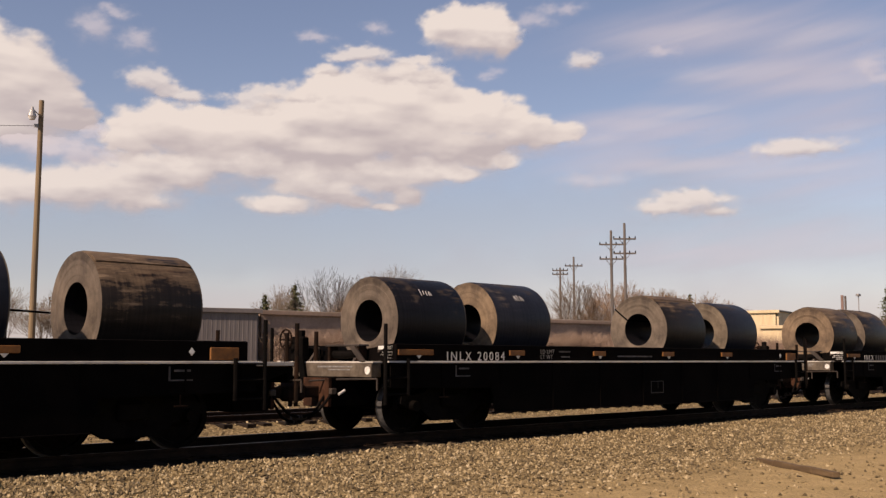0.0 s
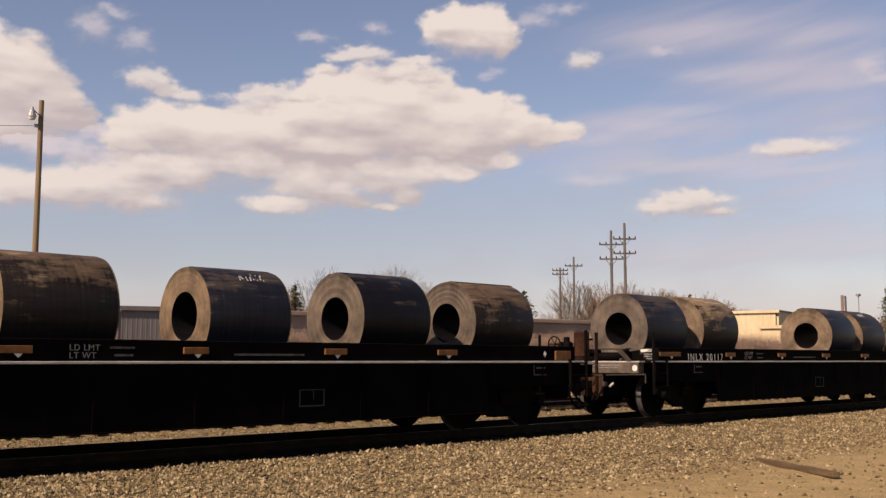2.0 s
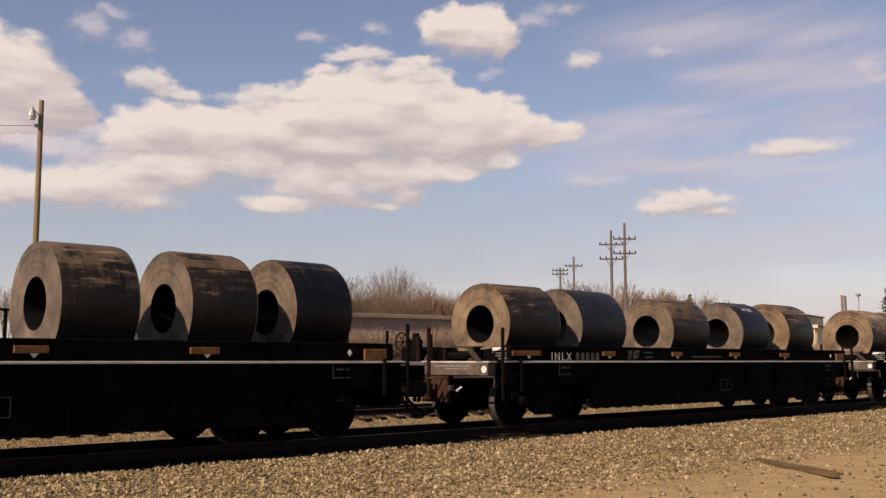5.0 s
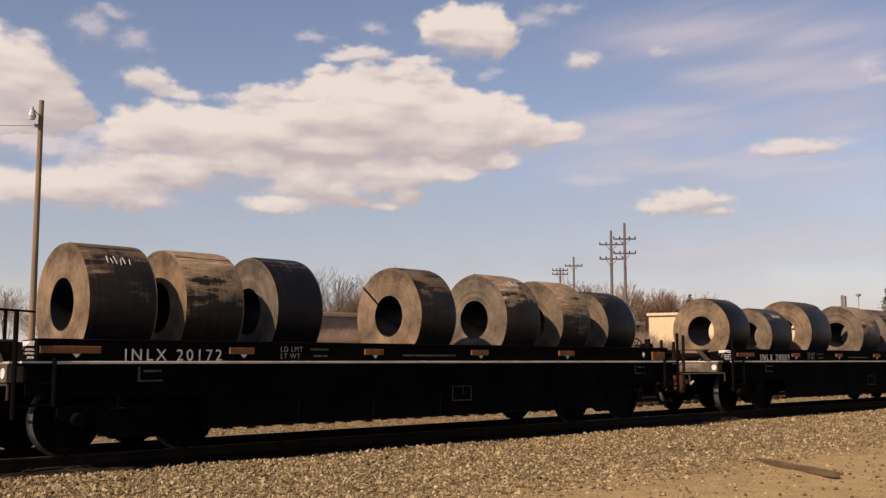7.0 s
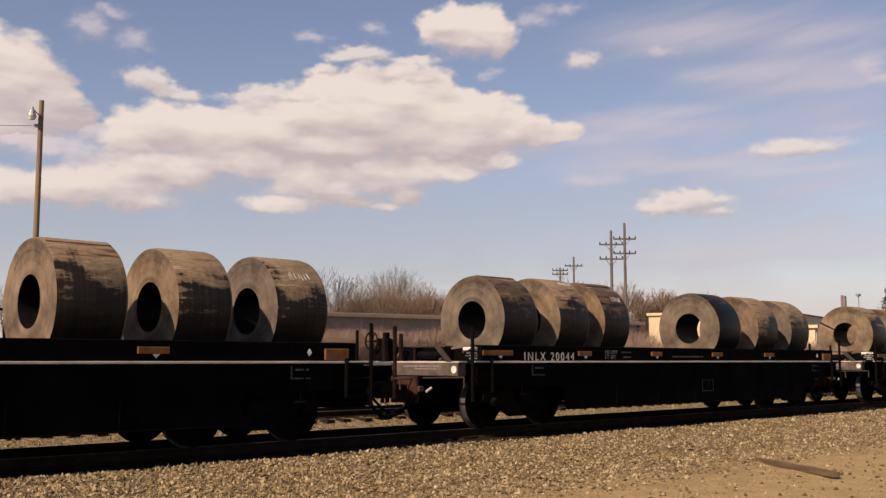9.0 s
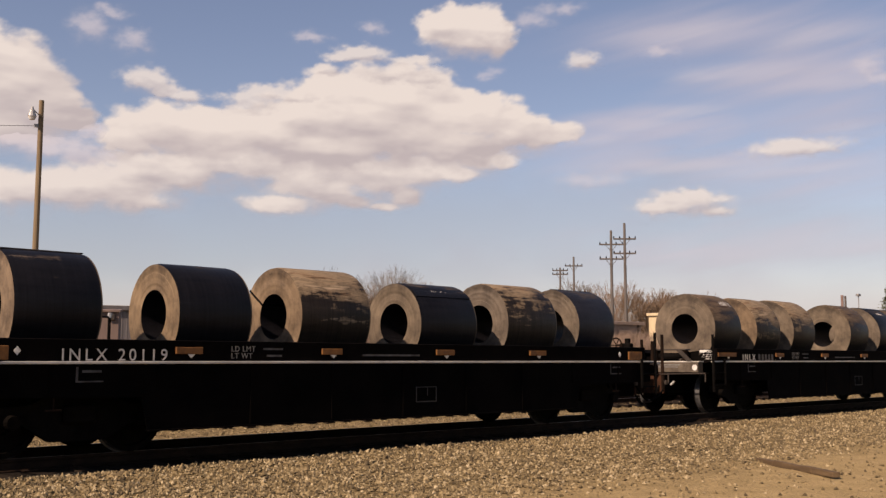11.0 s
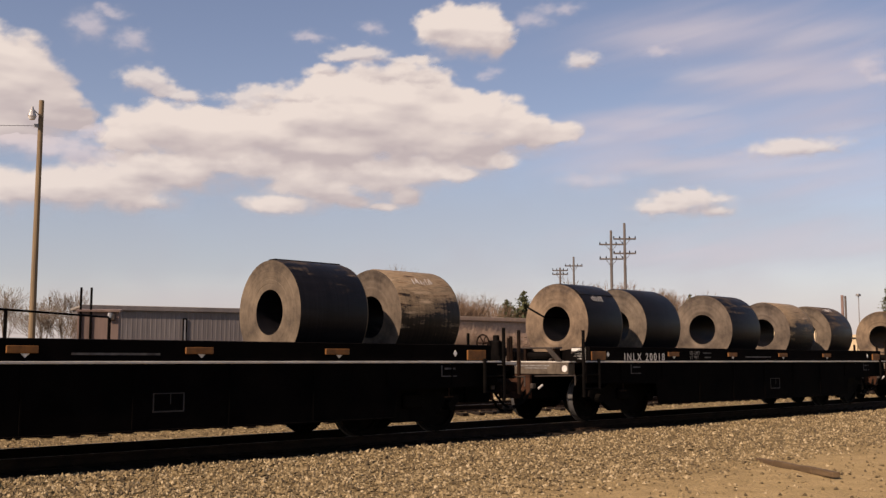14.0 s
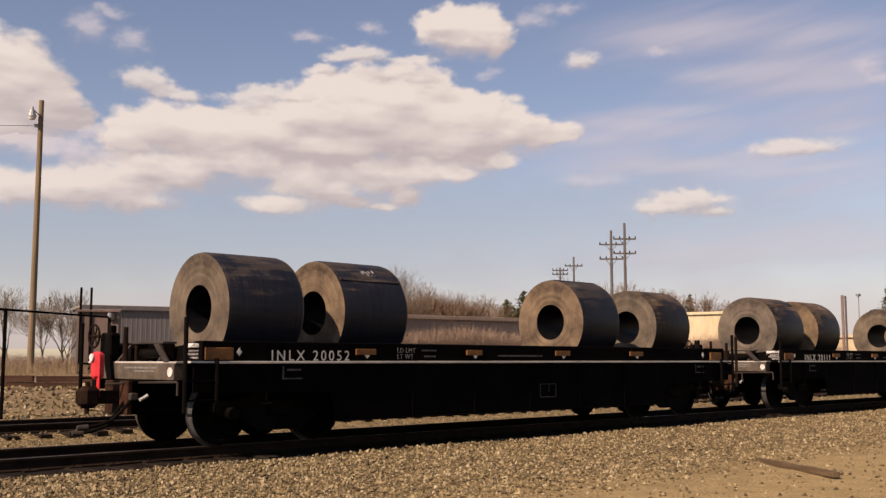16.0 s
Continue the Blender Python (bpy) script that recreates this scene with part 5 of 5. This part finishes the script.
    DRIFTING.append((ob, Vector(mid), side * drift * dist / 1820.0))


DRIFTING = []
build_cloud([(-4.14, 14.0, 3.93, 1.95), (-2.06, 14.48, 2.52, 1.73), (-5.9, 14.73, 1.89, 1.01), (-0.45, 13.72, 2.83, 1.32), (2.12, 13.56, 2.2, 1.2), (4.99, 12.59, 2.52, 0.94), (-7.15, 13.46, 2.83, 1.26),
             (-9.96, 12.45, 3.46, 1.2), (-12.73, 12.03, 3.46, 1.32), (-15.46, 12.49, 2.68, 1.26), (-17.06, 11.65, 1.57, 0.94), (-2.69, 12.47, 4.72, 1.73), (-7.13, 11.77, 4.72, 1.57), (1.15, 12.01, 3.46, 1.42)],
            CUMULUS, "large white sunlit cumulus cloud over the train", -4, 0.34, edge=(0.30, 0.62), wander=0.6)
build_cloud([(-11.48, 10.86, 3.78, 0.88), (-5.85, 10.55, 3.46, 0.79), (-1.4, 10.61, 2.52, 0.88), (-15.09, 10.25, 3.15, 1.01), (-17.42, 9.38, 2.83, 1.1), (-20.26, 8.93, 2.83, 1.01), (-22.75, 8.78, 2.52, 1.01),
             (-16.81, 8.51, 2.2, 0.57), (-14.18, 9.68, 1.42, 0.63), (-7.1, 9.44, 2.68, 0.63), (-8.96, 8.56, 2.36, 0.5), (-5.52, 8.84, 1.89, 0.44), (-2.04, 9.19, 1.1, 0.63), (-2.99, 8.56, 0.94, 0.25), (-6.8, 10.0, 3.2, 0.7), (-3.2, 9.9, 2.4, 0.75), (0.83, 10.29, 1.57, 0.44), (2.75, 11.07, 1.57, 0.44)],
            CUMULUS, "long white cloud bank under the large cumulus", -4, 0.34, 0.8, 0.96, (0.22, 0.72), wander=0.6, dist=2720.0)
build_cloud([(-10.77, 14.1, 1.51, 0.63), (-9.69, 14.69, 1.1, 0.38), (-8.43, 14.5, 1.26, 0.31), (-16.28, 14.97, 1.2, 0.57), (-15.36, 14.44, 0.94, 0.44), (-14.3, 14.21, 0.94, 0.31),
             (-4.64, 16.89, 1.42, 0.41), (-5.92, 16.7, 0.79, 0.25), (-1.58, 16.6, 1.26, 0.22), (-6.71, 15.92, 0.94, 0.25), (-0.77, 15.72, 1.26, 0.5), (-3.03, 15.85, 1.57, 0.5)],
            CUMULUS, "white puffs on the crown of the large cumulus", -6, 0.42, 0.5, 0.85, (0.12, 0.85), wander=0.7, step=0.05, dist=2500.0)
build_cloud([(-26.2, 13.9, 4.7, 3.3), (-23.6, 14.0, 2.5, 2.1), (-21.7, 13.3, 2.0, 1.3), (-20.7, 12.7, 1.6, 0.85), (-23.17, 11.9, 3.0, 0.8)],
            CUMULUS, "rounded white cumulus cloud", -5, 0.2, edge=(0.30, 0.50), wander=0.3, glow=-0.14)
build_cloud([(-21.19, 11.08, 1.89, 0.69), (-19.48, 10.75, 1.57, 0.63), (-22.58, 11.41, 1.89, 0.47), (-18.96, 11.97, 0.79, 0.44)], WISP, "thin grey cloud scraps between two cumulus clouds", -4, 0.45, 0.6, 0.75, (0.05, 1.1), step=0.05)
build_cloud([(1.49, 18.06, 2.27, 1.32), (2.78, 17.98, 1.42, 1.13), (0.52, 18.45, 1.57, 0.82), (3.43, 17.37, 0.63, 0.69)], CUMULUS, "small bright white cloud puff", -12, 0.26, size=0.6, edge=(0.26, 0.6), wander=0.6)
build_cloud([(7.99, 16.39, 0.95, 0.48)], CUMULUS, "tiny bright white cloud puff", -3, 0.3, size=0.35, step=0.05, edge=(0.12, 0.95), thick=0.8, wander=0.5)
build_cloud([(13.46, 8.49, 2.2, 0.69), (12.09, 8.23, 1.1, 0.38), (15.09, 7.98, 0.94, 0.25), (13.92, 8.93, 1.26, 0.31)], CUMULUS, "small flat white cloud", -5, 0.35, size=0.5, step=0.05, edge=(0.18, 0.85), thick=0.9, wander=0.7)
build_cloud([(19.41, 11.14, 2.36, 0.44), (18.99, 11.35, 1.26, 0.31), (18.12, 11.11, 1.26, 0.25)], CUMULUS, "thin flat white cloud streak", -4, 0.35, size=0.5, step=0.05, edge=(0.14, 0.95), thick=0.85, wander=0.7)
build_cloud([(-19.3, 17.39, 0.85, 0.7), (-17.09, 16.96, 0.8, 0.6), (-18.17, 18.31, 0.8, 0.3), (-7.22, 17.72, 0.9, 0.28), (-3.85, 18.26, 0.7, 0.34)], WISP, "faint white cloud wisps", -9, 0.5, 0.6, 0.55, (0.05, 1.2), step=0.05)
build_cloud([(2.77, 15.86, 0.7, 0.28), (5.21, 18.68, 0.95, 0.42), (6.98, 19.22, 1.1, 0.31), (8.42, 9.88, 1.6, 0.5), (23.07, 14.95, 0.8, 0.75), (23.45, 14.34, 0.85, 0.4), (12.44, 16.71, 0.8, 0.31)],
            WISP, "pale cloud wisps", -4, 0.5, 0.6, 0.5, (0.05, 1.2), step=0.05)
build_cloud([(14.04, 13.48, 2.83, 0.5), (11.27, 12.86, 2.52, 0.44), (8.77, 12.03, 1.89, 0.44), (17.68, 15.45, 5.04, 0.6), (20.63, 16.91, 5.04, 0.75), (14.7, 15.38, 3.15, 0.45), (13.23, 17.55, 4.41, 0.8), (21.37, 14.26, 2.83, 0.5),
             (14.56, 10.58, 6.3, 0.4), (18.94, 10.05, 5.04, 0.5), (21.83, 11.9, 1.89, 0.5)], WISP, "streaks of high cirrus", -3, 0.6, 1.6, 0.34, (0.08, 1.5), fibre=0.22, wander=0.6, step=0.1)
build_cloud([(12.5, 12.5, 5.2, 0.9), (19.1, 15.0, 5.8, 1.5), (16.3, 17.3, 7.9, 1.8), (21.3, 12.8, 5.6, 1.76), (17.5, 10.1, 9.6, 1.8), (20.23, 6.42, 6.3, 1.5), (14.44, 6.02, 6.92, 1.0), (10.0, 11.1, 5.0, 1.24)],
            CIRRUS, "thin veil of high cirrus", -3, 0.4, 2.2, 0.55, (0.1, 1.5), fibre=0.2, step=0.12, dist=2900.0)
# glowing sheet added to dull the lower sky
build_cloud([(-4, 7.6, 34.0, 3.4)], SKY_TINT, "added grey tint over the lower sky", 0, 0.12, 9.0, 0.42, (0.05, 1.1), step=0.4, dist=3100.0)
# haze painted as a glowing sheet that pales the foot of the sky
build_cloud([(0, 0.5, 60.0, 5.2)], HAZE, "pale haze over the horizon", 0, 0.15, 8.0, 0.7, (0.05, 1.1), step=0.5, dist=3300.0)


# ---- movement ----
def motions():
    lead = ((0.0, 0.35), (0.35, 0.46), (0.7, 0.46), (1.0, -0.14), (1.5, -0.11), (2.0, -0.04), (4.0, 0.0), (6.0, 0.0), (8.0, 0.05), (10.0, 0.0), (12.0, 0.0), (14.0, 0.0), (16.0, 0.0))
    for thing, place, z in MOVING:
        walk(thing, [(t, pose(place + SPEED * t + d, 0, z)) for t, d in lead])
    for cloud, mid, shift in DRIFTING:
        walk(cloud, [(t, Matrix.Translation(mid + shift * (t / 16.0))) for t in (0.0, 16.0)])
    # one turning wheelset at each end of a truck, its turning shared by the others
    done = {}
    for w, a in SPIN:
        key = a > 0
        if key not in done:
            walk(w, [(k / FPS, pose(a, 0, 0.457, 0, math.degrees(SPEED * k / FPS / 0.457), 0)) for k in range(16 * FPS + 1)])
            done[key] = w
        else:
            w.rotation_mode = "QUATERNION"
            src = done[key].animation_data
            w.animation_data_create()
            w.animation_data.action = src.action
            w.animation_data.action_slot = src.action_slot


motions()
